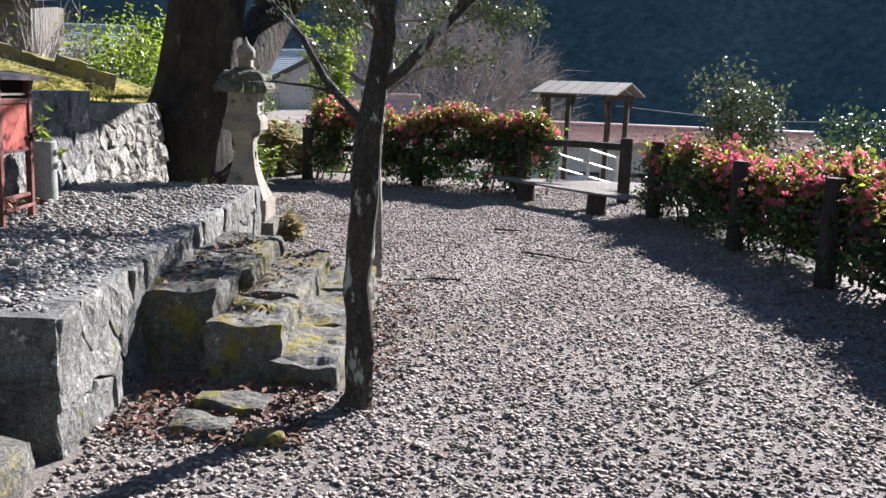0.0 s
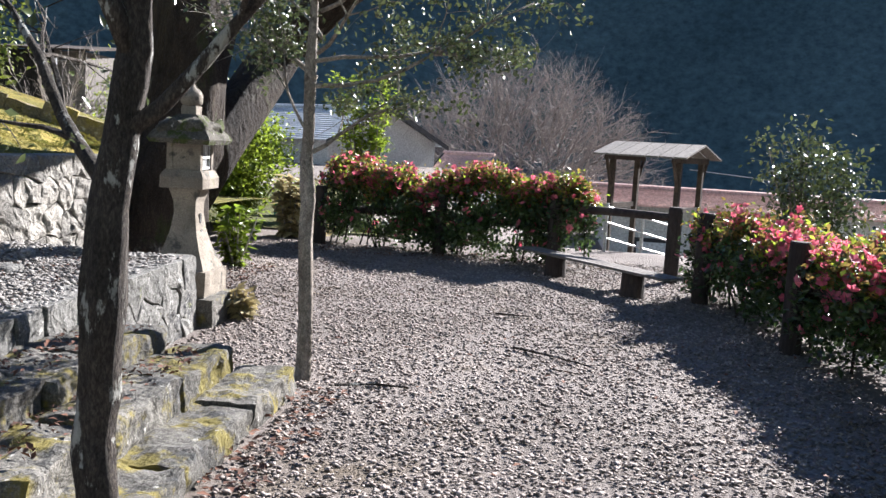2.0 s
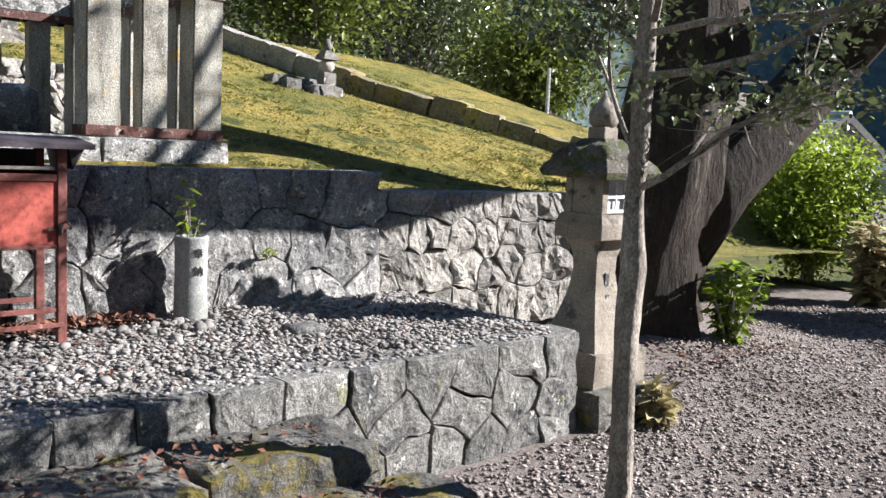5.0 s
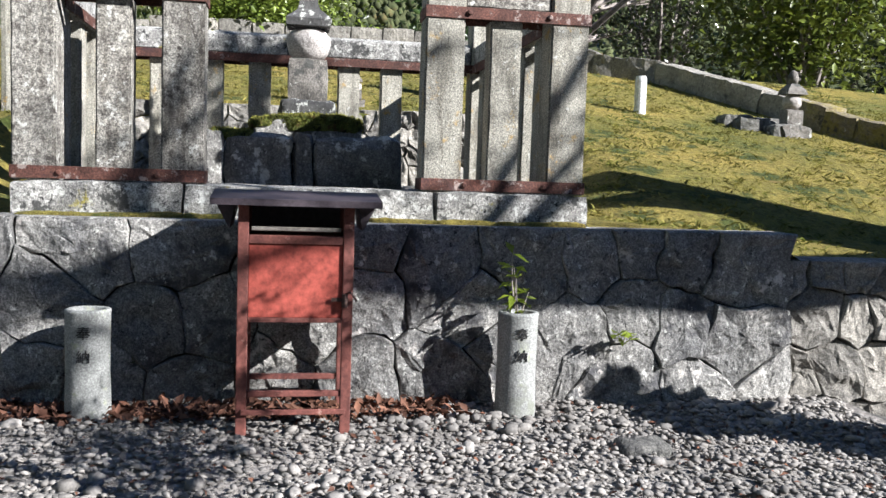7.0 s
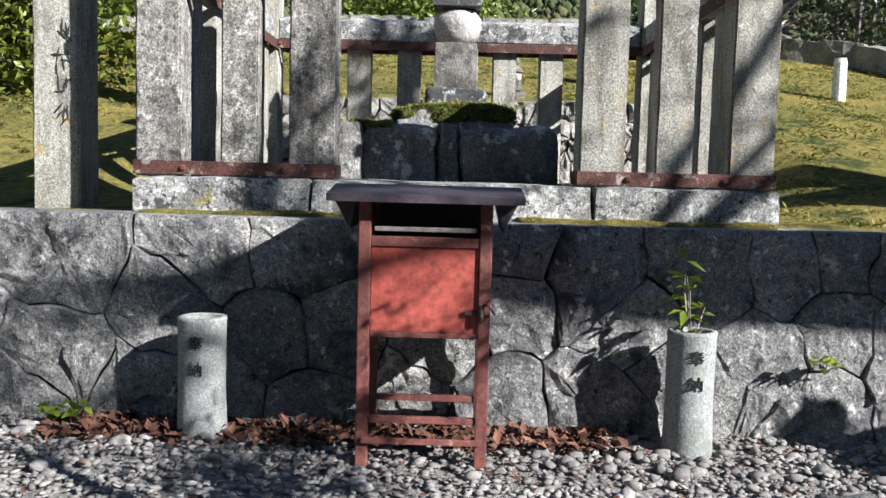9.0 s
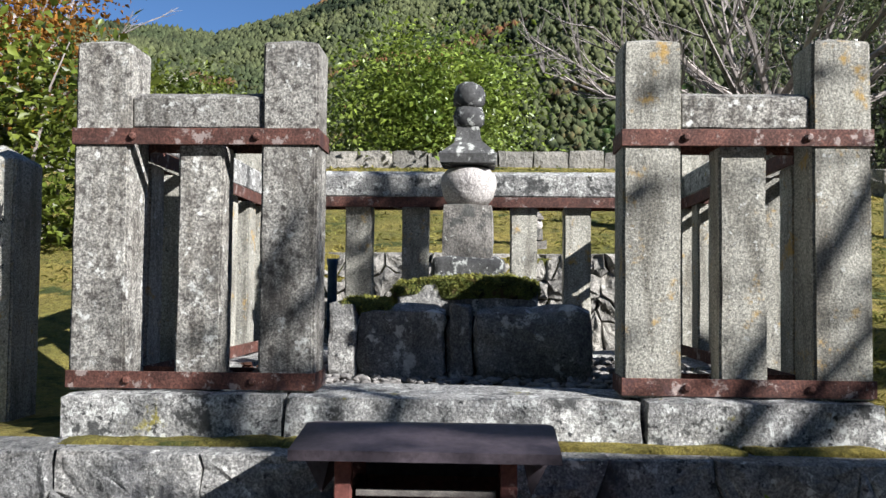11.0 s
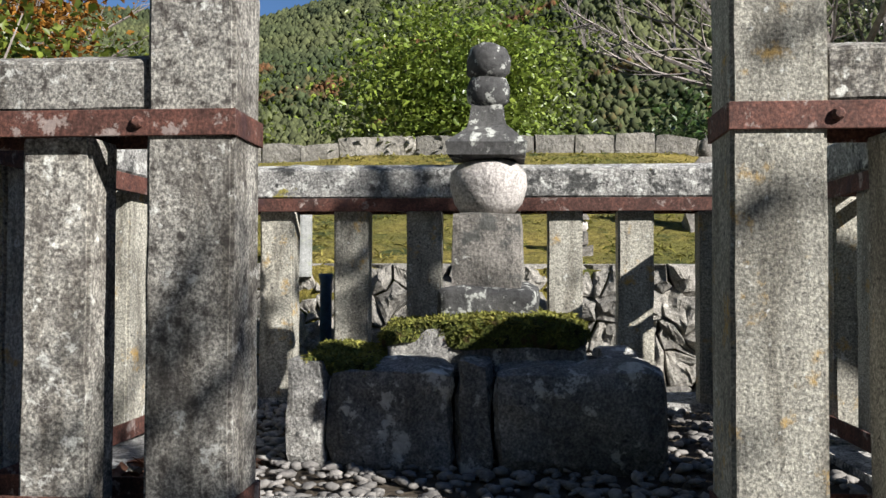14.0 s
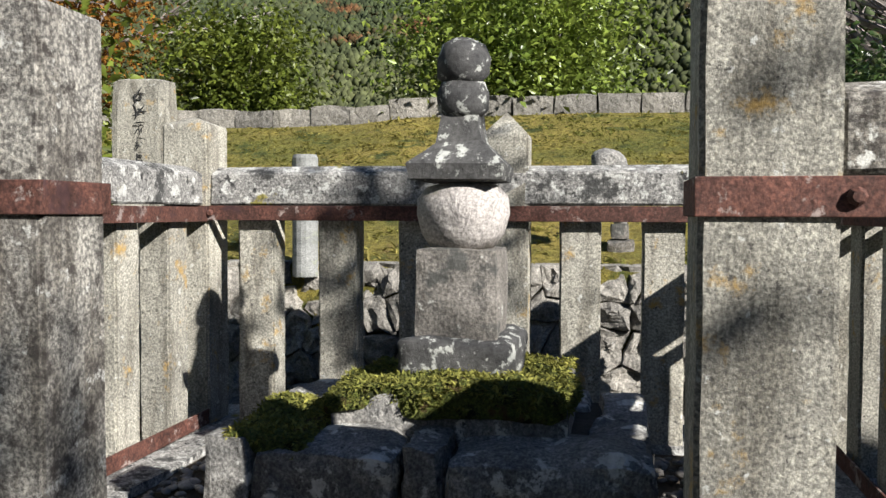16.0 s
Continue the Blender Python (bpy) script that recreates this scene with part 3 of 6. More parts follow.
# ---- terrace: core, pebbled top, front and end walls ----
FRONT0, FRONT1 = (-1.47, 3.35), (-1.69, 8.23)       # line of the terrace's front face
T_TOP = 0.56


def front_x(y):
    return FRONT0[0] + (FRONT1[0] - FRONT0[0]) * (y - FRONT0[1]) / (FRONT1[1] - FRONT0[1])


core = Mesh()
core.add([(front_x(3.41) - 0.1, 3.41, -0.1), (front_x(8.16) - 0.1, 8.16, -0.1), (-3.4, 8.16, -0.1), (-3.4, 3.41, -0.1),
          (front_x(3.41) - 0.1, 3.41, T_TOP - 0.003), (front_x(8.16) - 0.1, 8.16, T_TOP - 0.003), (-3.4, 8.16, T_TOP + 0.036), (-3.4, 3.41, T_TOP + 0.036)],
         [(0, 1, 5, 4), (1, 2, 6, 5), (2, 3, 7, 6), (3, 0, 4, 7), (4, 5, 6, 7)])
terrace = thing("terrace", (0, 0, 0), "raised stone terrace topped with river pebbles", "terrace", kind="structure", mesh=core, material=M_BED)
n_p = 13500
px, py = rng.uniform(-3.12, -1.52, n_p), rng.uniform(3.45, 8.1, n_p)
ok = px < front_x(py) - 0.05
px, py = px[ok], py[ok]
peb = part("pebbles", pebble_mesh("pebbles", np.stack([px, py, T_TOP + 0.002 + 0.022 * (-1.6 - px) + rng.uniform(-0.006, 0.014, len(px))], 1), 0.0135, M_PEBBLE, flat=0.36, tilt=0.45, vary=0.8, smooth=True), None, terrace, "pale rounded river pebbles")
tagged(peb, kind="stuff")
bx = np.concatenate([rng.uniform(-3.02, -1.8, 120), rng.uniform(-3.02, -2.65, 110)])
by = np.concatenate([rng.uniform(3.6, 8.0, 120), rng.uniform(5.9, 8.0, 110)])
tagged(part("pebbles", pebble_mesh("large_pebbles", np.stack([bx, by, T_TOP + 0.012 + 0.022 * (-1.6 - bx)], 1), 0.031, M_PEBBLE, flat=0.5, tilt=0.4, vary=0.5, smooth=True), None, terrace, "larger pale river stones"), kind="stuff")
terrace_wall = thing("terrace_wall", (0, 0, 0), "low rubble front wall of the terrace", "wall", kind="structure")
rs = random.Random(3)
seeds = []
for row, (v, n, jit) in enumerate(((0.47, 15, 0.02), (0.23, 13, 0.06), (0.05, 17, 0.03))):
    for i in range(n):
        seeds.append((3.35 + 4.88 * (i + 0.5 + rs.uniform(-0.22, 0.22)) / n, v + rs.uniform(-jit, jit)))
stone_wall(terrace_wall, seeds, (3.35, 8.23, -0.04, T_TOP + 0.015), lambda u, v, w: (front_x(u) - 0.06 + w - v * 0.03, u, v), M_TERRACE, proud=0.06, gap=0.004, rough=0.018)
for yy, sg, x1 in ((8.18, 1, -3.1), (3.40, -1, -3.1)):
    seeds = [(-1.65 - 1.4 * (i + 0.5 + rs.uniform(-0.25, 0.25)) / 5, v + rs.uniform(-0.05, 0.05)) for v in (0.44, 0.14) for i in range(5)]
    stone_wall(terrace_wall, seeds, (x1, front_x(yy) - 0.005, -0.04, T_TOP + 0.01), lambda u, v, w: (u, yy + sg * w, v), M_TERRACE, proud=0.05, gap=0.007)

# ---- three steps of hewn blocks ----
STEPS = (("lower", -0.50, -0.86, 4.36, 6.86, 0.13), ("middle", -0.82, -1.2, 4.44, 6.64, 0.29), ("upper", -1.15, -1.60, 4.52, 6.42, 0.43))
for word, xf, xb, y0, y1, top in STEPS:
    st = thing("step", (0, 0, 0), f"{word} step of rough mossy stone blocks", "step", group="steps up to the terrace", kind="structure")
    n = 3
    cuts = [y0] + [y0 + (y1 - y0) * (i + rs.uniform(-0.2, 0.2)) / n for i in range(1, n)] + [y1]
    for i in range(n):
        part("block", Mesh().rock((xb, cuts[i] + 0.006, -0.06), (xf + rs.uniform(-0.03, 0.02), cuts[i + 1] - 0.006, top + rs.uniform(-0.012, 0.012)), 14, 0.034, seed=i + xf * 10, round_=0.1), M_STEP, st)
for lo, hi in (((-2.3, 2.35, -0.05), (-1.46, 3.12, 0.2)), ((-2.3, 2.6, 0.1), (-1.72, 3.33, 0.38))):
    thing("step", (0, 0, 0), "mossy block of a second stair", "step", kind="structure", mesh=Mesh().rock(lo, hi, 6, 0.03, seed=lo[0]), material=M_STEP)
for (x, y), r, s in (((-0.95, 4.02), 0.16, 1), ((-1.02, 3.74), 0.13, 2), ((-0.72, 3.62), 0.09, 3)):
    thing("rock", (x, y, 0), "half buried flat mossy rock", "rock", group="rocks by the steps", mesh=Mesh().rock((-r, -r * 0.7, -0.08), (r, r * 0.7, 0.045), 6, 0.03, seed=s, round_=0.35), material=M_STEP)

thing("rock", (-2.4, 6.88, 0.575), "rounded flat grey stone lying among the terrace pebbles", "rock",
      mesh=Mesh().rock((-0.06, -0.1, -0.04), (0.06, 0.1, 0.045), 6, 0.02, seed=7, round_=0.7), material=M_TERRACE, smooth=True)

# ---- retaining wall ----
retaining = thing("retaining_wall", (0, 0, 0), "retaining wall of large fitted grey stones", "wall", kind="structure",
                  mesh=Mesh().box((-3.75, 1.5, 0.0), (-3.22, 7.86, 1.33)), material=M_MORTAR)
RW_TOP = 1.375


def rw_place(u, v, w):
    return (-3.06 - 0.09 * (v - 0.55) - 0.08 + w, u, v)


WALL_SEEDS = [(4.21, 1.18), (4.69, 1.23), (5.12, 1.23), (4.17, 0.84), (4.58, 1.06), (4.99, 0.92), (5.24, 0.95), (4.0, 0.64), (4.47, 0.68), (4.8, 0.68), (5.16, 0.66), (5.5, 0.74), (5.87, 1.28), (5.88, 1.07), (6.19, 1.17),
              (6.63, 1.22), (6.94, 1.23), (7.15, 1.29), (6.36, 0.98), (5.84, 0.70), (6.24, 0.72), (6.47, 0.86), (6.81, 0.86), (7.14, 1.02), (7.05, 0.66), (5.49, 1.15), (5.62, 0.92), (7.36, 1.26), (7.62, 1.22), (7.34, 0.95), (7.61, 0.84), (7.81, 0.60), (7.42, 0.62)]
for v, n in ((1.2, 5), (0.92, 5), (0.64, 5)):
    WALL_SEEDS += [(1.5 + 2.4 * (i + 0.5 + rs.uniform(-0.25, 0.25)) / n, v + rs.uniform(-0.06, 0.06)) for i in range(n)]
stone_wall(retaining, WALL_SEEDS, (1.5, 7.9, 0.42, RW_TOP), rw_place, M_WALL, proud=0.07, gap=0.001, rough=0.026, wob=0.022, lean=0.26)
lower_wall = thing("retaining_wall", (0, 0, 0), "lower retaining wall of pale rough stones", "wall", kind="structure",
                   mesh=Mesh().add([(-3.2, 7.8, 0.0), (-3.12, 9.75, 0.0), (-3.9, 9.75, 0.0), (-3.9, 7.8, 0.0), (-3.3, 7.8, 1.22), (-3.22, 9.75, 1.17), (-3.9, 9.75, 1.17), (-3.9, 7.8, 1.22)],
                                   [(0, 1, 5, 4), (1, 2, 6, 5), (2, 3, 7, 6), (3, 0, 4, 7), (4, 5, 6, 7)]), material=M_MORTAR)
seeds = []
for row, (v, n) in enumerate(((1.17, 11), (0.94, 9), (0.70, 8), (0.46, 9))):
    for i in range(n):
        seeds.append((7.9 + 1.85 * (i + 0.25 + 0.5 * (row % 2) + rs.uniform(-0.22, 0.22)) / n, v + rs.uniform(-0.06, 0.06)))


def lower_place(u, v, w):
    return (-3.14 + 0.05 * (u - 7.9) - 0.10 * (v - 0.5) - 0.07 + w, u, v)


stone_wall(lower_wall, seeds, (7.9, 9.75, 0.3, 1.25), lower_place, M_LOWER, proud=0.09, gap=0.003, rough=0.02, wob=0.035, lean=0.3)

# ---- mossy bank with its edging ----
bank = thing("lawn", (0, 0, 0), "mossy sunlit bank of short yellow green turf", "lawn", kind="structure",
             mesh=grid_sheet(-11.4, -3.2, 120, -2.5, 15.0, 100, lambda x, y: min(lawn_z(x, y), RW_TOP - 0.02 if x > -3.4 else 9) if y < 9.8 else lawn_z(x, y) - 0.6 * min(1, (y - 9.8) / 2) * max(0, min(1, x + 5))), material=M_LAWN, smooth=True)
n_c, n_t = 3600, 62000
cx_, cy_ = rng.uniform(-11.0, -3.35, n_c), rng.uniform(1.5, 13.0, n_c)
pick = rng.integers(0, n_c, n_t)
tx, ty = cx_[pick] + rng.normal(0, 0.045, n_t), cy_[pick] + rng.normal(0, 0.045, n_t)
ok = ~((tx > -6.35) & (ty > 3.0) & (ty < 7.3)) & (tx < -3.3)
tx, ty = tx[ok], ty[ok]
tz = np.array([lawn_z(a, b) for a, b in zip(tx, ty)]) - 0.004
tufts = part("turf", leaf_mesh("turf", np.stack([tx, ty, tz], 1), 0.05, M_GRASS, tilt=1.1, slim=0.45), None, bank)
tagged(tufts, kind="stuff")
rubble = thing("rubble_wall", (0, 0, 0), "low dry wall of rough dark rubble behind the fence", "wall", kind="structure")
seeds = [(3.7 + 3.9 * (i + 0.5 + rs.uniform(-0.35, 0.35)) / n, v + rs.uniform(-0.07, 0.07)) for v, n in ((2.02, 25), (1.87, 24), (1.72, 26), (1.57, 24), (1.43, 23)) for i in range(n)]
stone_wall(rubble, seeds, (3.7, 7.6, 1.32, 2.1), lambda u, v, w: (-6.24 - 0.25 * (v - 1.4) + w + 0.05 * math.sin(u * 5), u, v), M_LOWER, proud=0.11, gap=0.002, rough=0.035, wob=0.05, lean=0.5)
EDGE = [(-11.2, -2.0), (-11.2, 9.2), (-10.4, 10.3), (-8.2, 10.95), (-6.8, 11.5), (-5.4, 12.4), (-4.7, 12.75)]
edging = thing("low_wall", (0, 0, 0), "low edging wall of squared stones along the bank", "wall", kind="structure")
for (xa, ya), (xb, yb) in zip(EDGE, EDGE[1:]):
    L = math.hypot(xb - xa, yb - ya)
    n = round(L / 0.42)
    for i in range(n):
        p0, p1 = [Vector((xa + (xb - xa) * k / n, ya + (yb - ya) * k / n, 0)) for k in (i, i + 1)]
        p0.z, p1.z = lawn_z(p0.x, p0.y), lawn_z(p1.x, p1.y)
        d = (p1 - p0).normalized()
        side_ = Vector((-d.y, d.x, 0)).normalized()
        m = Matrix.Translation((p0 + p1) / 2) @ Matrix((d, side_, d.cross(side_))).transposed().to_4x4()
        half = (p1 - p0).length / 2 + 0.002
        part("stone", Mesh().rock((-half, -0.17, -0.3), (half, 0.17, 0.25 - (0.10 if yb < 9.3 else 0.0) - 0.17 * max(0.0, min(1.0, (yb - 11.0) * 0.9)) * i / n + rs.uniform(-0.02, 0.025)), 3, 0.02, seed=i * 1.3, round_=0.15, m=m), M_EDGE if yb > 11.0 else M_LOWER, edging)


thing("grass_slope", (0, 0, 0), "green grassy slope falling away behind the flowering hedge", "slope", kind="structure",
      mesh=grid_sheet(3.85, 30.0, 60, -20.0, 14.0, 60, lambda x, y: ground_z(x, y) + 0.03), material=M_VERGE, smooth=True)
thing("grass_slope", (0, 0, 0), "rough grass behind the hedge at the court's head", "slope", kind="structure",
      mesh=grid_sheet(-6.0, 1.2, 24, 15.2, 30.0, 40, lambda x, y: ground_z(x, y) + 0.03), material=M_VERGE, smooth=True)

# ---- stone fence round the grave ----
FX, BX = -3.44, -5.55           # front and back faces
KT = 1.52                        # kerb top
kerb = thing("fence_kerb", (0, 0, 0), "lichened granite kerb under the stone fence", "kerb", kind="structure")
for y0, y1 in ((4.36, 5.08), (5.085, 6.21), (6.215, 6.95)):
    part("block", Mesh().rock((-3.75, y0, 1.30), (-3.345, y1, KT), 5, 0.012, seed=y0, round_=0.12), M_KERB, kerb)
for y0, y1 in ((4.36, 5.6), (5.605, 6.95)):
    part("block", Mesh().rock((-5.75, y0, 1.30), (-5.38, y1, KT), 5, 0.012, seed=y0, round_=0.12), M_KERB, kerb)
for yk in (4.36, 6.66):
    for x0, x1 in ((-5.37, -4.57), (-4.56, -3.76)):
        part("block", Mesh().rock((x0, yk, 1.30), (x1, yk + 0.3, KT), 4, 0.012, seed=yk + x0, round_=0.12), M_KERB, kerb)
for y0, y1, s in ((4.4, 5.1, 1), (5.1, 5.32, 2), (5.9, 6.5, 3), (6.5, 6.92, 4)):
    thing("moss", (0, 0, 0), "yellow green moss along the foot of the kerb", "moss", group="moss under the kerb", mesh=Mesh().rock((-3.37, y0, 1.355), (-3.25, y1, 1.392), 8, 0.02, seed=s, round_=0.8), material=M_LAWN, smooth=True)
inner = thing("grave_floor", (0, 0, 0), "mossy pebbled floor inside the stone fence", "floor", kind="structure", mesh=grid_sheet(-5.4, -3.72, 8, 4.6, 6.7, 8, lambda x, y: KT - 0.03 + 0.01 * noise.noise(Vector((x * 3, y * 3, 0)))), material=M_EARTH)
qx, qy = rng.uniform(-5.3, -3.76, 1700), rng.uniform(4.7, 6.62, 1700)
tagged(part("pebbles", pebble_mesh("pebbles", np.stack([qx, qy, 0 * qx + KT - 0.014], 1), 0.02, M_PEBBLE, flat=0.45, tilt=0.4), None, inner), kind="stuff")


def post_mesh(w, d, h, peak=0.035, bev=0.008):
    """A square pillar with a low pyramid top; its base stands at the origin."""
    m = Mesh()
    z = h - peak
    m.lathe([(0.5, 0.0), (0.5, z * 0.33), (0.5, z * 0.66), (0.5, z - 0.01), (0.485, z), (0.02, h)], square=True)
    m.v = [(p[0] * w, p[1] * d, p[2]) for p in m.v]
    bm = bmesh.new()
    me = m.data("tmp", M_GRANITE)
    bm.from_mesh(me)
    bpy.data.meshes.remove(me)
    bmesh.ops.bevel(bm, geom=[e for e in bm.edges if abs((e.verts[0].co - e.verts[1].co).normalized().z) > 0.9], offset=bev, segments=2, affect="EDGES")
    bmesh.ops.subdivide_edges(bm, edges=[e for e in bm.edges if e.calc_length() > 0.2], cuts=2)
    for v in bm.verts:
        v.co += noise.noise_vector(v.co * 11 + Vector((w * 40, h * 9, 0))) * 0.004
    return Mesh().bm(bm)


post_data = post_mesh(0.185, 0.185, 2.705 - KT).data("pillar", M_GRANITE)
dark_post = post_mesh(0.185, 0.185, 2.705 - KT).data("pillar", M_GRANITE_DARK)
dark_slat = post_mesh(0.152, 0.13, 2.335 - KT, peak=0.002).data("slat", M_GRANITE_DARK)
slat_data = post_mesh(0.152, 0.13, 2.335 - KT, peak=0.002).data("slat", M_GRANITE)
bslat_data = post_mesh(0.145, 0.12, 2.31 - KT, peak=0.002).data("slat", M_GRANITE)


def rail_mesh(length, w=0.15, h=0.16):
    """A coping beam with a low ridge, along x from the origin."""
    m = Mesh().add([(0, -w / 2, 0), (length, -w / 2, 0), (length, w / 2, 0), (0, w / 2, 0), (0, -w / 2, h * 0.8), (length, -w / 2, h * 0.8), (length, w / 2, h * 0.8), (0, w / 2, h * 0.8), (0, 0, h), (length, 0, h)],
                   [(3, 2, 1, 0), (0, 1, 5, 4), (2, 3, 7, 6), (4, 5, 9, 8), (6, 7, 8, 9), (1, 2, 6, 9, 5), (3, 0, 4, 8, 7)])
    bm = bmesh.new()
    me = m.data("tmp", M_GRANITE)
    bm.from_mesh(me)
    bpy.data.meshes.remove(me)
    bmesh.ops.bevel(bm, geom=bm.edges[:], offset=0.007, segments=1, affect="EDGES")
    bmesh.ops.subdivide_edges(bm, edges=[e for e in bm.edges if e.calc_length() > 0.3], cuts=4)
    for v in bm.verts:
        v.co += noise.noise_vector(v.co * 9 + Vector((length * 7, 0, 0))) * 0.005
    return Mesh().bm(bm)


def on(ob, m):
    ob.matrix_local = m
    return ob


def panel(y0, y1, label, tall_left, tall_right, slats, x=FX, face=-1, band_top=2.385, rail_h=0.135, rail_z=2.387, sd=None, back=False, pd=None):
    """A stretch of stone fence along y: corner pillars, slats, coping beam and steel bands."""
    f = thing("stone_fence", (0, 0, 0), label, "fence", group="panels of the stone fence")
    cx = x - 0.0925
    ends = [y for y, t in ((y0 + 0.0925, tall_left), (y1 - 0.0925, tall_right)) if t]
    for y in ends:
        on(part("pillar", pd or post_data, None, f), Matrix.Translation((cx, y, KT)))
    for y in slats:
        on(part("slat", sd or slat_data, None, f), Matrix.Translation((cx, y, KT)) @ Matrix.Rotation(math.pi / 2, 4, "Z"))
    a, b = y0 + (0.187 if tall_left else 0.0), y1 - (0.187 if tall_right else 0.0)
    part("rail", rail_mesh(b - a, h=rail_h), M_KERB if back else M_GRANITE_DARK, f).matrix_local = Matrix.Translation((cx, a, rail_z)) @ Matrix.Rotation(math.pi / 2, 4, "Z")
    for bz in ((band_top - 0.055, band_top), (KT + 0.006, KT + 0.062)):
        if back and bz[0] < 2:
            continue
        part("steel_band", Mesh().box((x + 0.0, y0 - 0.006, bz[0]), (x + 0.009, y1 + 0.006, bz[1]), bev=0.002), M_RUST, f, "rust red steel strap")
        part("steel_band", Mesh().box((x - 0.194, y0 - 0.006, bz[0]), (x - 0.185, y1 + 0.006, bz[1]), bev=0.002), M_RUST, f)
        for yy in (y0 - 0.006, y1 - 0.003):
            part("steel_band", Mesh().box((x - 0.1845, yy, bz[0]), (x - 0.0005, yy + 0.009, bz[1]), bev=0.002), M_RUST, f)
        zc = (bz[0] + bz[1]) / 2
        for yy in (y0 + 0.2, y1 - 0.2):
            bolt = Mesh().lathe([(0.013, 0), (0.013, 0.008), (0.008, 0.013)], 8)
            on(part("bolt", bolt, M_RUST, f), Matrix.Translation((x + 0.009, yy, zc)) @ Matrix.Rotation(math.pi / 2, 4, "Y"))
    return f


panel(4.345, 5.16, "front fence panel of lichened granite pillars beside the opening", True, True, [4.765], sd=dark_slat, pd=dark_post)
panel(6.16, 6.95, "front fence panel of weathered granite pillars with orange lichen", True, True, [6.55])
panel(4.345, 6.95, "back fence of weathered granite slats and a long coping beam", True, True, [4.71, 5.03, 5.34, 5.93, 6.22, 6.55], x=BX + 0.19, band_top=2.36, rail_h=0.15, rail_z=2.362, sd=bslat_data, back=True)


mid = thing("stone_pillar", (BX + 0.0975, 5.66, KT), "slim round topped granite pillar in the middle of the back fence", "pillar")
mp = post_mesh(0.15, 0.17, 2.70 - KT, peak=0.06)
mp.v = [(x, y, z - 0.035 * max(0.0, (z - 1.0) / 0.18) * (y / 0.08) ** 2) for x, y, z in mp.v]
part("shaft", mp, M_GRANITE, mid)


def side(y, label):
    """A fence along x between front and back corner pillars."""
    f = thing("stone_fence", (0, 0, 0), label, "fence", group="panels of the stone fence")
    cy = y
    xa, xb = FX - 0.187, BX + 0.19
    for k in range(5):
        on(part("slat", bslat_data, None, f), Matrix.Translation((xa + (xb - xa) * (k + 0.5) / 5, cy, KT)))
    rail = part("rail", rail_mesh(xa - xb, h=0.15), M_KERB, f)
    on(rail, Matrix.Translation((xb, cy, 2.362)))
    for s in (-0.094, 0.086):
        part("steel_band", Mesh().box((xb, cy + s, 2.30), (xa, cy + s + 0.008, 2.355), bev=0.002), M_RUST, f, "rust red steel strap")
        part("steel_band", Mesh().box((xb, cy + s, KT + 0.006), (xa, cy + s + 0.008, KT + 0.062), bev=0.002), M_RUST, f)
    return f


side(4.4375, "side fence of lichened granite slats with rusted straps")
side(6.8575, "side fence of weathered granite slats with rusted straps")

# ---- the five ring stupa on its pedestal ----
ped = thing("grave_pedestal", (-4.6, 5.62, KT - 0.03), "dark rubble pedestal of fitted stones", "pedestal")
part("core", Mesh().box((-0.36, -0.42, 0), (0.36, 0.42, 0.26)), M_MORTAR, ped)
for a, b, c, d, h in ((0.10, 0.45, -0.53, -0.42, 0.31), (0.16, 0.46, -0.42, -0.06, 0.30), (0.2, 0.45, -0.05, 0.05, 0.31), (0.16, 0.47, 0.06, 0.53, 0.30), (-0.45, 0.09, -0.53, -0.40, 0.30), (-0.45, 0.15, 0.38, 0.53, 0.29), (-0.46, -0.2, -0.39, 0.37, 0.29)):
    part("stone", Mesh().rock((a, c, -0.02), (b, d, h), 5, 0.025, seed=a * 7 + c, round_=0.3), M_PEDESTAL, ped)
part("moss", Mesh().rock((0.02, -0.50, 0.26), (0.42, -0.27, 0.318), 10, 0.03, seed=5, round_=0.8), M_MOSS, ped, "cushions of green moss")

stupa = thing("stone_stupa", (-4.6, 5.64, KT + 0.285), "weathered five part stone stupa on a mossy slab", "stupa")
part("slab", Mesh().rock((-0.30, -0.345, -0.06), (0.30, 0.345, 0.07), 9, 0.03, seed=2, round_=0.3), M_PEDESTAL, stupa, "thick dark slab")
part("moss", Mesh().rock((-0.31, -0.355, 0.02), (0.31, 0.355, 0.098), 14, 0.04, seed=6, round_=0.75), M_MOSS, stupa, "thick green moss on the slab", smooth=True)
part("base", Mesh().rock((-0.17, -0.185, 0.08), (0.17, 0.185, 0.20), 7, 0.018, seed=9, round_=0.5), M_STUPA_DARK, stupa, "dark base stone with white lichen", smooth=True)
part("cube", Mesh().rock((-0.125, -0.13, 0.19), (0.125, 0.13, 0.435), 7, 0.008, seed=4, round_=0.1), M_STUPA, stupa)
part("sphere", Mesh().lathe([(0.09, 0.43), (0.125, 0.47), (0.142, 0.525), (0.139, 0.570), (0.11, 0.603), (0.06, 0.616)], 28, jitter=0.008), M_SPHERE, stupa, "pale rounded drum stone", smooth=True)
part("roof", Mesh().lathe([(0.085, 0.613), (0.142, 0.620), (0.15, 0.662), (0.098, 0.694), (0.07, 0.72), (0.062, 0.76), (0.058, 0.795)], square=True, jitter=0.012), M_STUPA_DARK, stupa, "hipped cap stone crusted with lichen")
part("bowl", Mesh().lathe([(0.055, 0.79), (0.077, 0.808), (0.08, 0.85), (0.066, 0.883)], 20, jitter=0.008), M_STUPA_DARK, stupa, smooth=True)
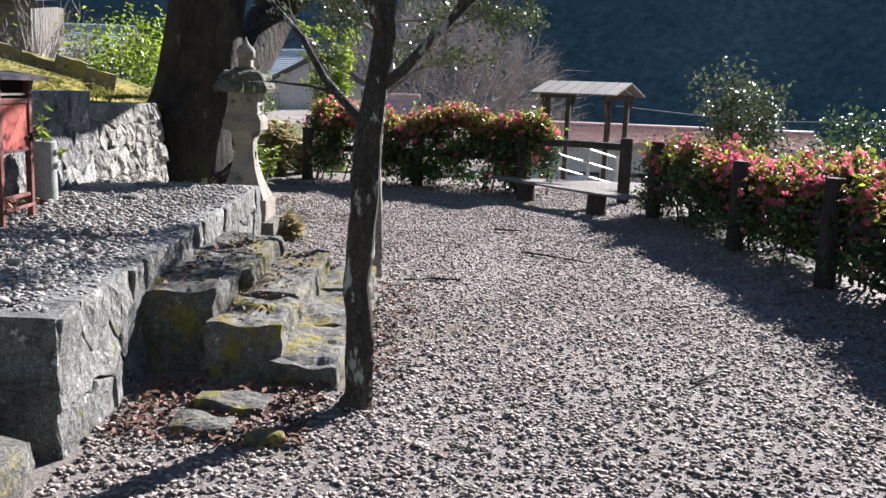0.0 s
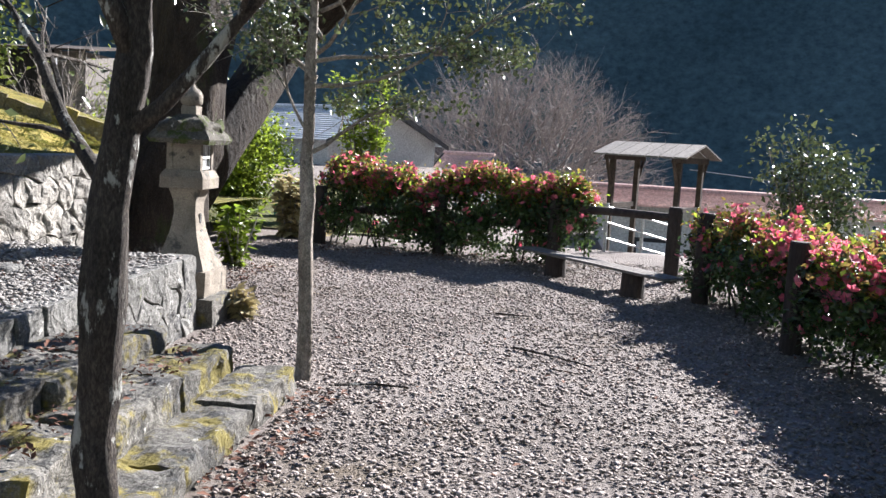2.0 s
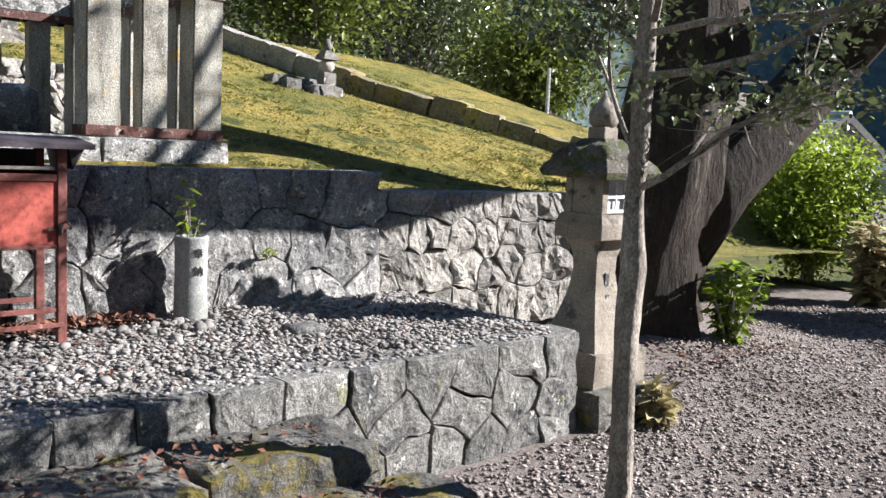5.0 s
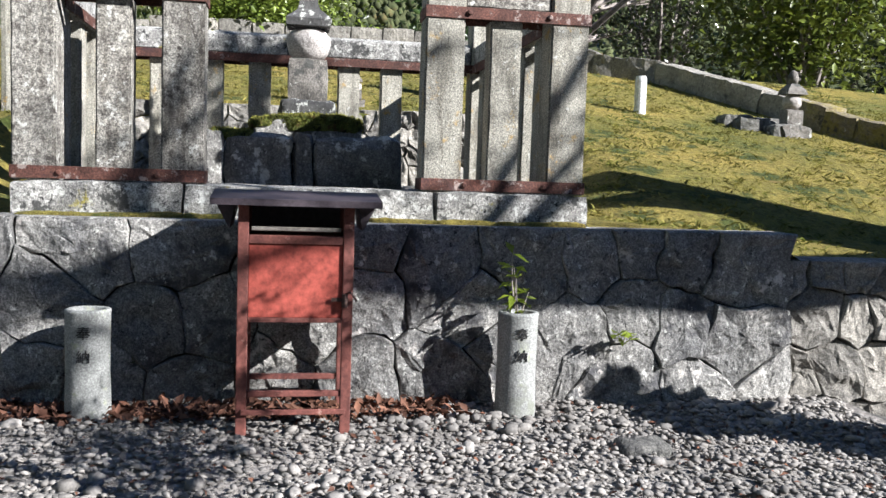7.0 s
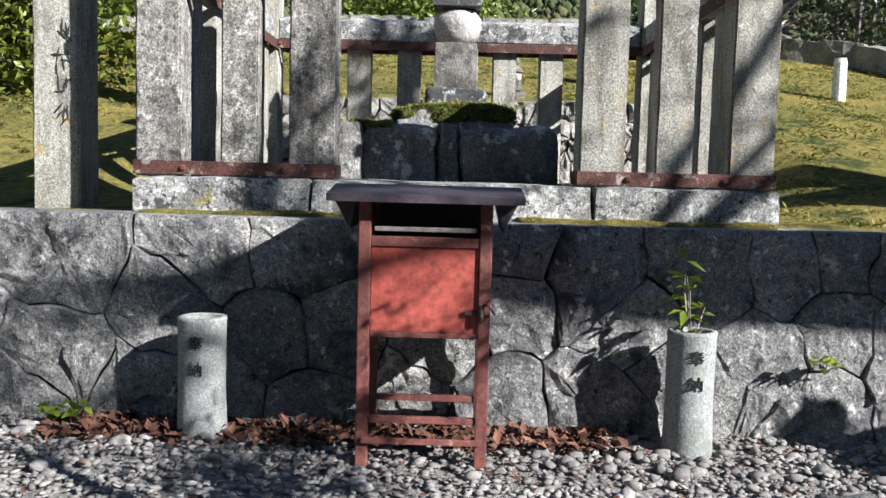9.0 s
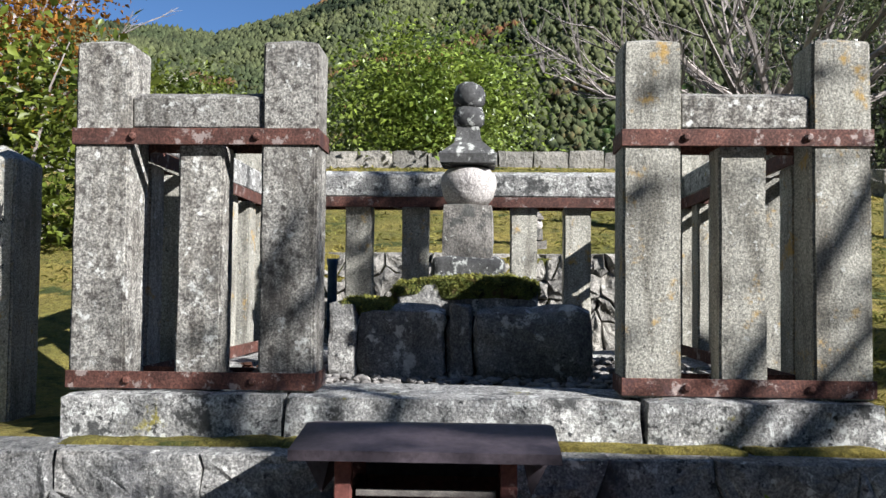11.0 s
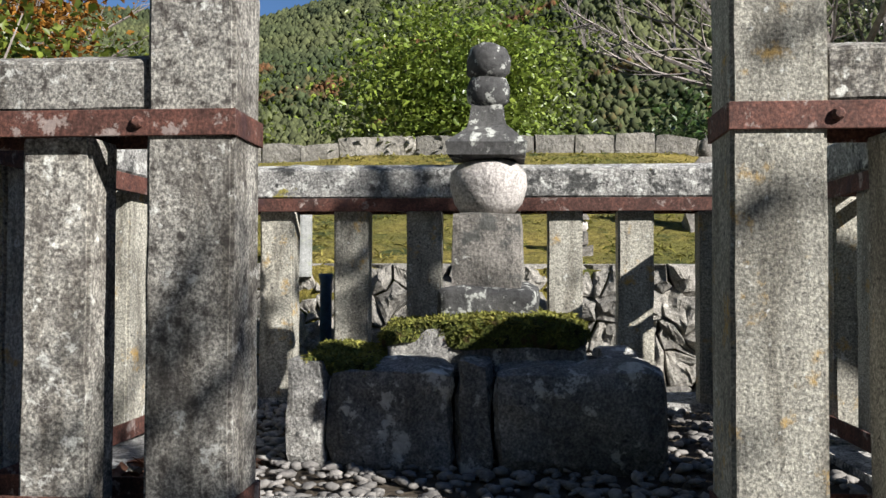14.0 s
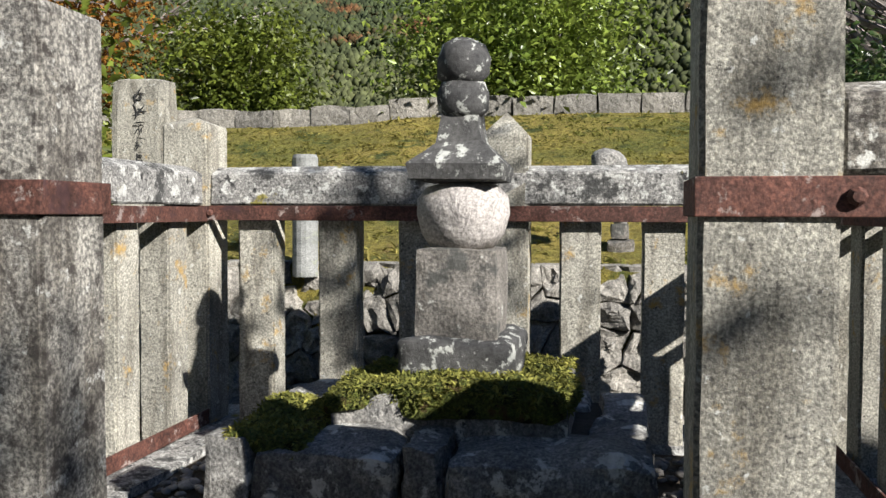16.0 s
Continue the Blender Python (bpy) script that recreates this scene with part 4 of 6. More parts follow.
part("jewel", Mesh().lathe([(0.056, 0.88), (0.079, 0.90), (0.082, 0.945), (0.066, 0.985), (0.025, 1.008), (0.005, 1.012)], 20, jitter=0.01), M_STUPA_DARK, stupa, smooth=True)


for o in stupa.children:
    k = 0.9 if o.name.startswith(("sphere", "jewel", "bowl")) else 0.86
    for v in o.data.vertices:
        v.co.x, v.co.y = v.co.x * k, v.co.y * k


def fuzz(cushion, n, size=0.016):
    """Short moss blades standing on a cushion's upper faces."""
    faces = [f for f in cushion.data.polygons if f.normal.z > -0.1]
    mark = random.Random(n)
    pts = []
    for f in mark.choices(faces, [f.area for f in faces], k=n):
        vs = [cushion.data.vertices[i].co for i in f.vertices]
        a, b = mark.random(), mark.random()
        pts.append(tuple(vs[0].lerp(vs[1], a).lerp(vs[-1].lerp(vs[2 % len(vs)], a), b)))
    tagged(part("moss_blade", leaf_mesh("moss_blade", pts, size, M_MOSS_BLADE, tilt=1.3, slim=0.7), None, cushion), kind="stuff")


for owner, n in ((stupa, 15000), (ped, 4000)):
    for o in [c for c in owner.children if c.name.startswith("moss")]:
        fuzz(o, n)

# ---- offering box, vases, standing pillar ----
def offering_box():
    b = thing("offering_box", (-2.83, 5.575, 0.58), "red offering box on legs under a dark sheet roof", "offering box")
    W, D = 0.197, 0.15
    for sx in (-1, 1):
        for sy in (-1, 1):
            part("leg", Mesh().box((sx * D - 0.019, sy * W - 0.02, 0), (sx * D + 0.019, sy * W + 0.02, 0.885), bev=0.004), M_BOXFRAME, b)
    part("front_panel", Mesh().box((D - 0.012, -W + 0.021, 0.455), (D + 0.006, W - 0.021, 0.735), bev=0.003), M_BOXRED, b, "flat red front panel")
    for sy in (-1, 1):
        part("side_panel", Mesh().box((-D + 0.02, sy * W - 0.008, 0.44), (D - 0.02, sy * W + 0.008, 0.78)), M_BOXFRAME, b)
    part("back_panel", Mesh().box((-D - 0.008, -W + 0.02, 0.44), (-D + 0.008, W - 0.02, 0.78)), M_BOXFRAME, b)
    part("floor_panel", Mesh().box((-D + 0.02, -W + 0.02, 0.435), (D - 0.02, W - 0.02, 0.449)), M_BOXFRAME, b)
    for z0, z1 in ((0.437, 0.455), (0.736, 0.768)):
        part("cross_rail", Mesh().box((D - 0.016, -W + 0.0205, z0), (D + 0.014, W - 0.0205, z1), bev=0.003), M_BOXFRAME, b)
    part("slot_edge", Mesh().box((D - 0.014, -W + 0.03, 0.785), (D + 0.004, W - 0.03, 0.800), bev=0.002), M_WOOD_GREY, b, "pale worn edge of the coin slot")
    part("slot_back", Mesh().box((-D + 0.02, -W + 0.02, 0.78), (-D + 0.03, W - 0.02, 0.87)), M_BOXROOF, b)
    for x in (D, -D):
        part("stretcher", Mesh().box((x - 0.012, -W + 0.0205, 0.15), (x + 0.012, W - 0.0205, 0.172), bev=0.003), M_BOXFRAME, b)
    part("stretcher", Mesh().box((D + 0.02, -W + 0.0, 0.085), (D + 0.034, W - 0.0, 0.105), bev=0.003), M_BOXFRAME, b)
    roof = Mesh()
    for x0, x1, z0, z1 in ((0.0, 0.235, 0.935, 0.905), (-0.235, 0.0, 0.905, 0.935)):
        roof.add([(x0, -0.315, z0), (x1, -0.315, z1), (x1, 0.315, z1), (x0, 0.315, z0), (x0, -0.315, z0 - 0.024), (x1, -0.315, z1 - 0.024), (x1, 0.315, z1 - 0.024), (x0, 0.315, z0 - 0.024)],
                 [(0, 1, 2, 3), (7, 6, 5, 4), (0, 4, 5, 1), (2, 6, 7, 3), (1, 5, 6, 2), (3, 7, 4, 0)])
    part("roof", roof, M_BOXROOF, b, "dark sheet metal roof")
    for sy in (-1, 1):
        part("gusset", Mesh().add([(D, sy * 0.228, 0.885), (D, sy * 0.30, 0.885), (D, sy * 0.25, 0.79), (-D, sy * 0.228, 0.885), (-D, sy * 0.30, 0.885), (-D, sy * 0.25, 0.79)],
                                  [(0, 1, 2), (5, 4, 3), (0, 3, 4, 1), (1, 4, 5, 2), (2, 5, 3, 0)]), M_BOXROOF, b)
    lock = part("latch", Mesh().box((D + 0.014, 0.135, 0.52), (D + 0.022, 0.20, 0.534)).lathe([(0.012, 0.50), (0.012, 0.55)], 8, (D + 0.028, 0.185)), M_IRON, b, "rusty iron latch with padlock")
    part("hasp", Mesh().tube([(D + 0.02, 0.185, 0.545), (D + 0.045, 0.205, 0.56), (D + 0.045, 0.225, 0.535), (D + 0.02, 0.23, 0.525)], [0.005] * 4, 6), M_IRON, lock)
    return b


offering_box()


def glyphs(body, size, m, parent, name="lettering", extrude=0.002, material=None):
    """Carved characters as a thin mesh."""
    cu = bpy.data.curves.new(name, "FONT")
    cu.body, cu.size, cu.extrude, cu.align_x, cu.align_y = body, size, extrude, "CENTER", "CENTER"
    tmp = new("tmp", cu)
    bpy.context.view_layer.update()
    me = bpy.data.meshes.new_from_object(tmp)
    bpy.data.objects.remove(tmp)
    me.materials.clear()
    me.materials.append(material or M_INK)
    ob = part(name, me, None, parent)
    ob.matrix_local = m
    return ob


FACE_X = Matrix(((0, 0, 1, 0), (1, 0, 0, 0), (0, 1, 0, 0), (0, 0, 0, 1)))     # text upright, facing +x


def flower_vase(y, label):
    v = thing("flower_vase", (-2.92, y, 0.585), label, "vase", group="pair of stone flower vases")
    part("body", Mesh().lathe([(0.087, -0.02), (0.088, 0.02), (0.084, 0.2), (0.085, 0.42), (0.087, 0.432), (0.085, 0.442), (0.070, 0.444), (0.062, 0.438), (0.058, 0.36)], 28, jitter=0.003), M_VASE, v, smooth=True)
    for k, ch in enumerate("奉納"):
        glyphs(ch, 0.055, Matrix.Translation((0.0865, 0.0, 0.355 - k * 0.092)) @ FACE_X, v, "carved_character")
    return v


flower_vase(4.775, "empty grey stone flower vase with carved characters")
flower_vase(6.515, "grey stone flower vase holding leafy sprigs")
spr = thing("leafy_sprig", (-2.92, 6.515, 0.98), "cut green sprigs standing in the stone vase", "plant")
sm = Mesh()
tips = []
for k, (dx, dy, L) in enumerate(((0.02, -0.07, 0.30), (-0.01, -0.04, 0.24), (0.03, 0.05, 0.14), (0.0, -0.02, 0.2))):
    pts, rad = grown((0, 0, 0), (dx, dy, 0.25), L, 0.005, 0.002, 0.2, 0.05, 5, k)
    sm.tube(pts, rad, 5)
    tips += [p + Vector((rs.uniform(-.01, .01), rs.uniform(-.01, .01), 0)) for p in pts[2:]]
part("stem", sm, M_TWIG_GREY, spr)
part("foliage", leaf_mesh("foliage", [tuple(p) for p in tips for _ in range(2)], 0.07, M_LEAF_YOUNG, tilt=1.0, slim=0.7), None, spr)

def strokes(owner, x, y, z, size, seed):
    """One worn character: a handful of uneven brush strokes cut in a face towards +x."""
    mark = random.Random(seed)
    m = Mesh()
    for k in range(7):
        cy, cz = y + mark.uniform(-0.28, 0.28) * size, z + mark.uniform(-0.36, 0.36) * size
        L, a = size * mark.uniform(0.28, 0.8), mark.choice((0.0, 0.0, math.pi / 2, math.pi / 2, 0.9, -0.9)) + mark.uniform(-0.2, 0.2)
        dy, dz = math.cos(a) * L / 2, math.sin(a) * L / 2
        m.tube([(x, cy - dy, cz - dz), (x, cy, cz + 0.03 * size), (x, cy + dy, cz + dz)], [size * 0.035, size * 0.06, size * 0.02], 5)
    return part("carved_mark", m, M_INK, owner)


pillar = thing("stone_pillar", (-3.84, 3.885, 1.33), "tall grey stone pillar with carved characters", "pillar")
part("shaft", post_mesh(0.21, 0.21, 1.06, peak=0.06), M_GRANITE, pillar)
for k in range(4):
    strokes(pillar, 0.104, 0.03, 0.80 - k * 0.12, 0.1, k)


# ---- stone lantern ----
def stone_lantern():
    l = thing("stone_lantern", (-1.92, 8.6, 0.0), "tall square stone lantern with a mossy cap", "lantern")
    part("plinth", Mesh().rock((-0.56, -0.50, -0.03), (0.58, 0.50, 0.22), 6, 0.02, seed=1, round_=0.15), M_STEP, l, "mossy lower plinth")
    part("base", Mesh().rock((-0.43, -0.42, 0.215), (0.43, 0.42, 0.42), 5, 0.012, seed=2, round_=0.12), M_LANTERN, l)
    part("shaft", Mesh().lathe([(0.385, 0.41), (0.345, 0.47), (0.26, 0.58), (0.19, 0.72), (0.155, 0.86), (0.16, 0.95), (0.20, 1.03), (0.22, 1.07)], square=True), M_LANTERN, l)
    part("platform", Mesh().box((-0.31, -0.31, 1.06), (0.31, 0.31, 1.155), bev=0.012).lathe([(0.31, 1.15), (0.24, 1.205)], square=True), M_LANTERN, l)
    fb = Mesh()
    for sx in (-1, 1):
        for sy in (-1, 1):
            fb.box((sx * 0.185 - 0.04, sy * 0.185 - 0.04, 1.2), (sx * 0.185 + 0.04, sy * 0.185 + 0.04, 1.44), bev=0.005)
    fb.box((-0.145, 0.15, 1.2), (0.145, 0.21, 1.44)).box((-0.21, -0.145, 1.2), (-0.15, 0.145, 1.44)).box((-0.145, -0.21, 1.2), (0.145, -0.15, 1.44))
    firebox = part("firebox", fb, M_LANTERN, l)
    win = Mesh()
    for z in (1.215, 1.30, 1.40):
        win.box((0.195, -0.145, z), (0.21, 0.145, z + 0.02))
    for y in (-0.14, -0.007, 0.126):
        win.box((0.1955, y, 1.235), (0.2095, y + 0.014, 1.40))
    part("window_lattice", win, M_WHITE, firebox, "pale window lattice")
    part("window_paper", Mesh().box((0.17, -0.145, 1.2), (0.18, 0.145, 1.44)), M_PLASTER, firebox)
    cap = Mesh().lathe([(0.23, 1.41), (0.38, 1.415), (0.41, 1.45), (0.37, 1.49), (0.29, 1.545), (0.19, 1.60), (0.13, 1.64)], square=True, jitter=0.012)
    part("cap", cap, M_CAP, l, "flared square cap")
    part("moss", Mesh().rock((-0.34, -0.35, 1.475), (0.33, 0.31, 1.595), 12, 0.06, seed=3, round_=0.85), M_CAP, l, "dark moss on the cap", smooth=True)
    part("neck", Mesh().box((-0.1, -0.1, 1.62), (0.1, 0.1, 1.71), bev=0.012), M_LANTERN, l)
    part("jewel", Mesh().lathe([(0.09, 1.70), (0.135, 1.735), (0.14, 1.79), (0.11, 1.83), (0.05, 1.855), (0.03, 1.885), (0.008, 1.92)], 20, jitter=0.006), M_LANTERN, l, smooth=True)
    for k in range(3):
        part("carved_mark", Mesh().box((0.158 + 0.02 * (k == 0), -0.03, 0.78 - k * 0.13), (0.166 + 0.03 * k, 0.03, 0.86 - k * 0.13)), M_STUPA_DARK, l)
    for o in l.children_recursive:
        for v in o.data.vertices:
            k = 0.57 if v.co.z < 1.2 else 0.62
            v.co.x, v.co.y = v.co.x * k, v.co.y * k
    return l


stone_lantern()


# ---- trees ----
def branch_tree(name, at, label, trunk, limbs, bark, leaf_mat, leaf_size, leaf_count, twig_len=0.45, sub=5, seed=1, spread=0.5, drop=0.0, smooth=True, thin=-9.0, cut=9.0, low=0.0):
    """A tree from its trunk line and limbs (start, way, length, radius): limbs fork into twigs, leaves sit along the twigs."""
    r = random.Random(seed)
    tree = thing(name, at, label, "tree")
    line, rad = [], []
    for (p0, p1), (r0, r1) in zip(zip(trunk[0], trunk[0][1:]), zip(trunk[1], trunk[1][1:])):
        for k in range(5):
            q = Vector(p0).lerp(Vector(p1), k / 5)
            n1 = noise.noise(q * 6 + Vector((seed, 0, 0)))
            line.append(q + Vector((n1, noise.noise(q * 6 + Vector((0, seed, 7))), 0)) * 0.008 * min(1, q.z * 4))
            rad.append((r0 + (r1 - r0) * k / 5) * (1 + 0.10 * noise.noise(q * 11 + Vector((seed * 3, 0, 0)))))
    line.append(Vector(trunk[0][-1]))
    rad.append(trunk[1][-1])
    part("trunk", Mesh().tube(line, rad, 18, wobble=0.35), bark, tree, smooth=smooth)
    bits, spots = Mesh(), []
    for i, (s, w, L, rad) in enumerate(limbs):
        pts, rr = grown(s, w, L, rad, rad * 0.25, 0.38, 0.05, 8, seed + i)
        limb = part("limb", Mesh().tube(pts, rr, 8, wobble=0.15), bark, tree, smooth=True)
        for j in range(sub):
            k = r.randint(2, 8)
            p = pts[k]
            d = (pts[min(8, k + 1)] - pts[k - 1]).normalized() + Vector((r.uniform(-1, 1), r.uniform(-1, 1), r.uniform(-0.5, 0.7))) * 0.9
            tp, tr = grown(p, d, twig_len * r.uniform(0.5, 1.3), rr[k] * 0.55 + 0.001, 0.0015, 0.35, drop, 6, seed * 7 + i * 11 + j)
            bits.tube(tp, tr, 5)
            for q in range(4):
                e = r.randint(2, 6)
                d2 = Vector((r.uniform(-1, 1), r.uniform(-1, 1), r.uniform(-0.6, 0.6)))
                up, ur = grown(tp[e], d2, twig_len * 0.45, 0.003, 0.001, 0.35, drop, 3, seed * 3 + i + j + q)
                bits.tube(up, ur, 3)
                spots += up[1:]
            spots += tp[3:]
    tagged(part("twigwork", bits, bark, tree), kind="stuff")
    if leaf_count and spots:
        arr = np.array([tuple(p) for p in spots if (p.x > thin or r.random() < 0.22) and low < p.z < cut])
        pick = arr[rng.integers(0, len(arr), leaf_count)] + rng.normal(0, 0.035 * spread * 2, (leaf_count, 3))
        tagged(part("foliage", leaf_mesh("foliage", pick, leaf_size, leaf_mat, tilt=2.2), None, tree), kind="stuff")
    return tree


branch_tree("young_tree", (-0.38, 4.12, -0.02), "young tree with dark lichen spotted bark and sparse leaves",
            ([(-0.02, 0, 0), (0, 0, 0.06), (0.005, 0.0, 0.35), (-0.02, 0.01, 0.62), (0.01, 0.0, 0.95), (0.015, 0.0, 1.3), (0.075, 0.02, 1.75), (0.11, 0.02, 2.4), (0.11, 0.05, 3.2)], [0.085, 0.064, 0.066, 0.058, 0.062, 0.058, 0.052, 0.03, 0.012]),
            [((0.04, 0, 1.5), (0.9, 0.1, 0.75), 1.3, 0.026), ((0.02, 0, 1.35), (-0.8, 0.3, 0.5), 0.9, 0.028), ((0.075, 0, 1.75), (-0.5, -0.2, 0.9), 1.3, 0.035), ((0.085, 0, 1.9), (0.5, 0.5, 0.9), 1.2, 0.024), ((0.10, 0, 2.2), (-0.4, 0.6, 0.6), 1.0, 0.02), ((0.105, 0, 2.3), (0.5, -0.5, 0.7), 0.9, 0.02)],
            M_BARK_DARK, M_LEAF_TREE, 0.042, 1100, 0.5, 6, 3, 0.5, -0.04, thin=-0.15)
branch_tree("young_tree", (-0.535, 7.09, -0.02), "slender young tree with pale bark and glossy leaves",
            ([(-0.03, 0, 0), (0, 0, 0.05), (0.0, 0.0, 0.4), (-0.025, 0.01, 0.9), (-0.02, 0.02, 1.15), (-0.045, 0.02, 1.4), (-0.04, 0.02, 1.9), (-0.03, 0.03, 2.5), (-0.04, 0.05, 3.1)], [0.07, 0.05, 0.046, 0.042, 0.044, 0.04, 0.034, 0.024, 0.01]),
            [((0, 0, 1.45), (0.6, 0.2, 0.45), 0.75, 0.014), ((0, 0, 1.5), (-0.4, 0.1, 0.7), 0.7, 0.012), ((0, 0, 1.85), (1, 0.3, 0.25), 1.5, 0.016), ((0, 0, 1.9), (-0.8, 0.45, 0.5), 1.3, 0.018), ((0.01, 0, 2.05), (0.5, -0.9, 0.25), 1.2, 0.014),
             ((0.02, 0, 2.15), (-0.5, 0.9, 0.3), 1.2, 0.014), ((0.02, 0, 2.3), (0.9, -0.3, 0.3), 1.3, 0.014), ((0.02, 0, 2.35), (-0.7, -0.3, 0.6), 1.1, 0.014), ((0.02, 0, 2.6), (0.2, 0.9, 0.5), 1.0, 0.012), ((0.0, 0, 2.0), (0.8, 0.6, 0.2), 1.5, 0.015)],
            M_BARK_PALE, M_LEAF_TREE, 0.04, 5200, 0.5, 8, 8, 0.5, -0.03, thin=-0.45, cut=2.66, low=1.72)


def great_tree():
    t = thing("great_tree", (-3.2, 10.7, 0.0), "huge old tree with a forked trunk and root flare", "tree")
    tr = Mesh().tube([(0.0, 0, -0.1), (0.0, 0, 0.15), (0.03, 0, 0.5), (0.12, 0.02, 0.95), (0.22, 0.05, 1.4), (0.33, 0.1, 2.0), (0.36, 0.15, 2.6), (0.3, 0.2, 3.3), (0.1, 0.3, 4.4)], [0.84, 0.74, 0.62, 0.54, 0.49, 0.45, 0.40, 0.3, 0.1], 48, wobble=0.34)
    part("trunk", tr, M_BARK_GREAT, t, smooth=True)
    # above about 3 m the limb is unseen, bent to shade the retaining wall
    limb_pts = [(0.32, 0.15, 0.9), (0.52, 0.5, 1.4), (0.73, 1.15, 2.0), (0.9, 1.65, 2.6), (1.62, 1.35, 3.2), (2.6, 0.8, 3.76), (3.7, 0.88, 4.8), (4.7, 0.95, 5.8), (4.8, 0.95, 6.4)]
    part("limb", Mesh().tube(limb_pts, [0.36, 0.33, 0.30, 0.27, 0.23, 0.21, 0.17, 0.10, 0.04], 24, wobble=0.25), M_BARK_GREAT, t, "thick leaning limb", smooth=True)
    bits, spots = Mesh(), []
    r = random.Random(12)
    # crown branches out of view cast dapple; last three aimed at left fence panel
    starts = [((3.8, 0.89, 4.9), 0.05), ((4.5, 0.94, 5.6), 0.05), ((4.7, 0.95, 5.85), 0.045), ((4.1, 0.9, 5.17), 0.05)]
    ways = [None] * 9 + [((4.72, 0.95, 5.95), (-0.7, -0.55, 0.1)), ((4.76, 0.95, 6.15), (-0.6, -0.7, 0.0)), ((4.8, 0.95, 6.4), (-0.9, -0.4, 0.05))]
    for i, way in enumerate(ways):
        s, rad = starts[i % len(starts)]
        a = r.uniform(0, math.tau)
        d = (math.cos(a), math.sin(a), r.uniform(0.25, 0.8))
        if way:
            (s, d), rad = way, 0.032
        pts, rr = grown(s, d, r.uniform(1.1, 1.9), rad, 0.012, 0.3, 0.02, 8, i)
        part("branch", Mesh().tube(pts, rr, 7), M_BARK_GREAT, t, smooth=True)
        for j in range(5 if way else 9):
            k = r.randint(2, 8)
            tp, tl = grown(pts[k], (r.uniform(-1, 1), r.uniform(-1, 1), r.uniform(-0.5, 0.5)), r.uniform(0.4, 0.9), 0.012, 0.002, 0.35, -0.03, 5, i * 9 + j)
            bits.tube(tp, tl, 4)
            spots += tp[2:]
    tagged(part("twigwork", bits, M_BARK_GREAT, t), kind="stuff")
    # unseen bough, added to shade the slats of the back fence
    part("limb", Mesh().tube([(0.3, 0.2, 3.0), (0.7, -0.1, 3.9), (1.1, -0.5, 4.7), (1.28, -0.65, 5.4), (1.35, -0.7, 6.0)], [0.2, 0.15, 0.11, 0.07, 0.02], 12, wobble=0.2), M_BARK_GREAT, t, smooth=True)
    arr = np.array([tuple(p) for p in spots])
    pick = arr[rng.integers(0, len(arr), 520)] + rng.normal(0, 0.09, (520, 3))
    # 650 extra leaves clumped on the sun's path to those slats
    pick = np.concatenate([pick, np.array([1.28, -0.65, 5.5]) + rng.normal(0, 1, (650, 3)) * np.array([0.13, 0.13, 0.3])])
    tagged(part("foliage", leaf_mesh("foliage", pick, 0.085, M_LEAF_TREE, tilt=2.0), None, t), kind="stuff")
    return t


great_tree()


# ---- shrubs and hedges ----
def shrub(name, at, label, radius, height, leaf_mat, leaf, count, bark=M_TWIG_GREY, seed=0, squash=1.0, shoots=False, category="shrub", bumps=0.35):
    """A shrub: stems from the base and leaves gathered in uneven clumps."""
    r = random.Random(seed)
    s = thing(name, at, label, category)
    stems, centres = Mesh(), []
    for i in range(14):
        a = r.uniform(0, math.tau)
        lean = r.uniform(0.1, 1.0) * radius / height
        pts, rr = grown((r.uniform(-.1, .1) * radius, r.uniform(-.1, .1) * radius, 0), (math.cos(a) * lean, math.sin(a) * lean, 1), height * r.uniform(0.7, 1.0), 0.012 + 0.008 * height, 0.004, 0.2 if not shoots else 0.06, 0.02, 6, seed + i)
        stems.tube(pts, rr, 5)
        centres += pts[1:] if shoots else pts[2:]
    tagged(part("stemwork", stems, bark, s), kind="stuff")
    n_c = 46
    for i in range(0 if shoots else n_c):
        a, u = r.uniform(0, math.tau), r.uniform(-0.55, 1)
        rad = radius * math.sqrt(max(0, 1 - u * u * 0.85)) * r.uniform(0.75, 1.05)
        centres.append(Vector((math.cos(a) * rad, math.sin(a) * rad * squash, height * (0.52 + 0.42 * u) * r.uniform(0.92, 1.05))))
    arr = np.array([tuple(c) for c in centres])
    idx = rng.integers(0, len(arr), count)
    sig = (0.052 if shoots else 0.19) * radius * (1 + bumps)
    pts = arr[idx] + rng.normal(0, 1, (count, 3)) * np.array([sig, sig, sig * 0.8])
    pts = pts[pts[:, 2] > 0.02]
    tagged(part("foliage", leaf_mesh("foliage", pts, leaf, leaf_mat, tilt=1.5 if not shoots else 0.9), None, s), kind="stuff")
    return s


def along(line, w):
    seg = [math.dist(a, b) for a, b in zip(line, line[1:])]
    d = w * sum(seg)
    for (a, b), L in zip(zip(line, line[1:]), seg):
        if d <= L or (a, b) == (line[-2], line[-1]):
            k = d / L
            return a[0] + (b[0] - a[0]) * k, a[1] + (b[1] - a[1]) * k, (b[0] - a[0]) / L, (b[1] - a[1]) / L
        d -= L


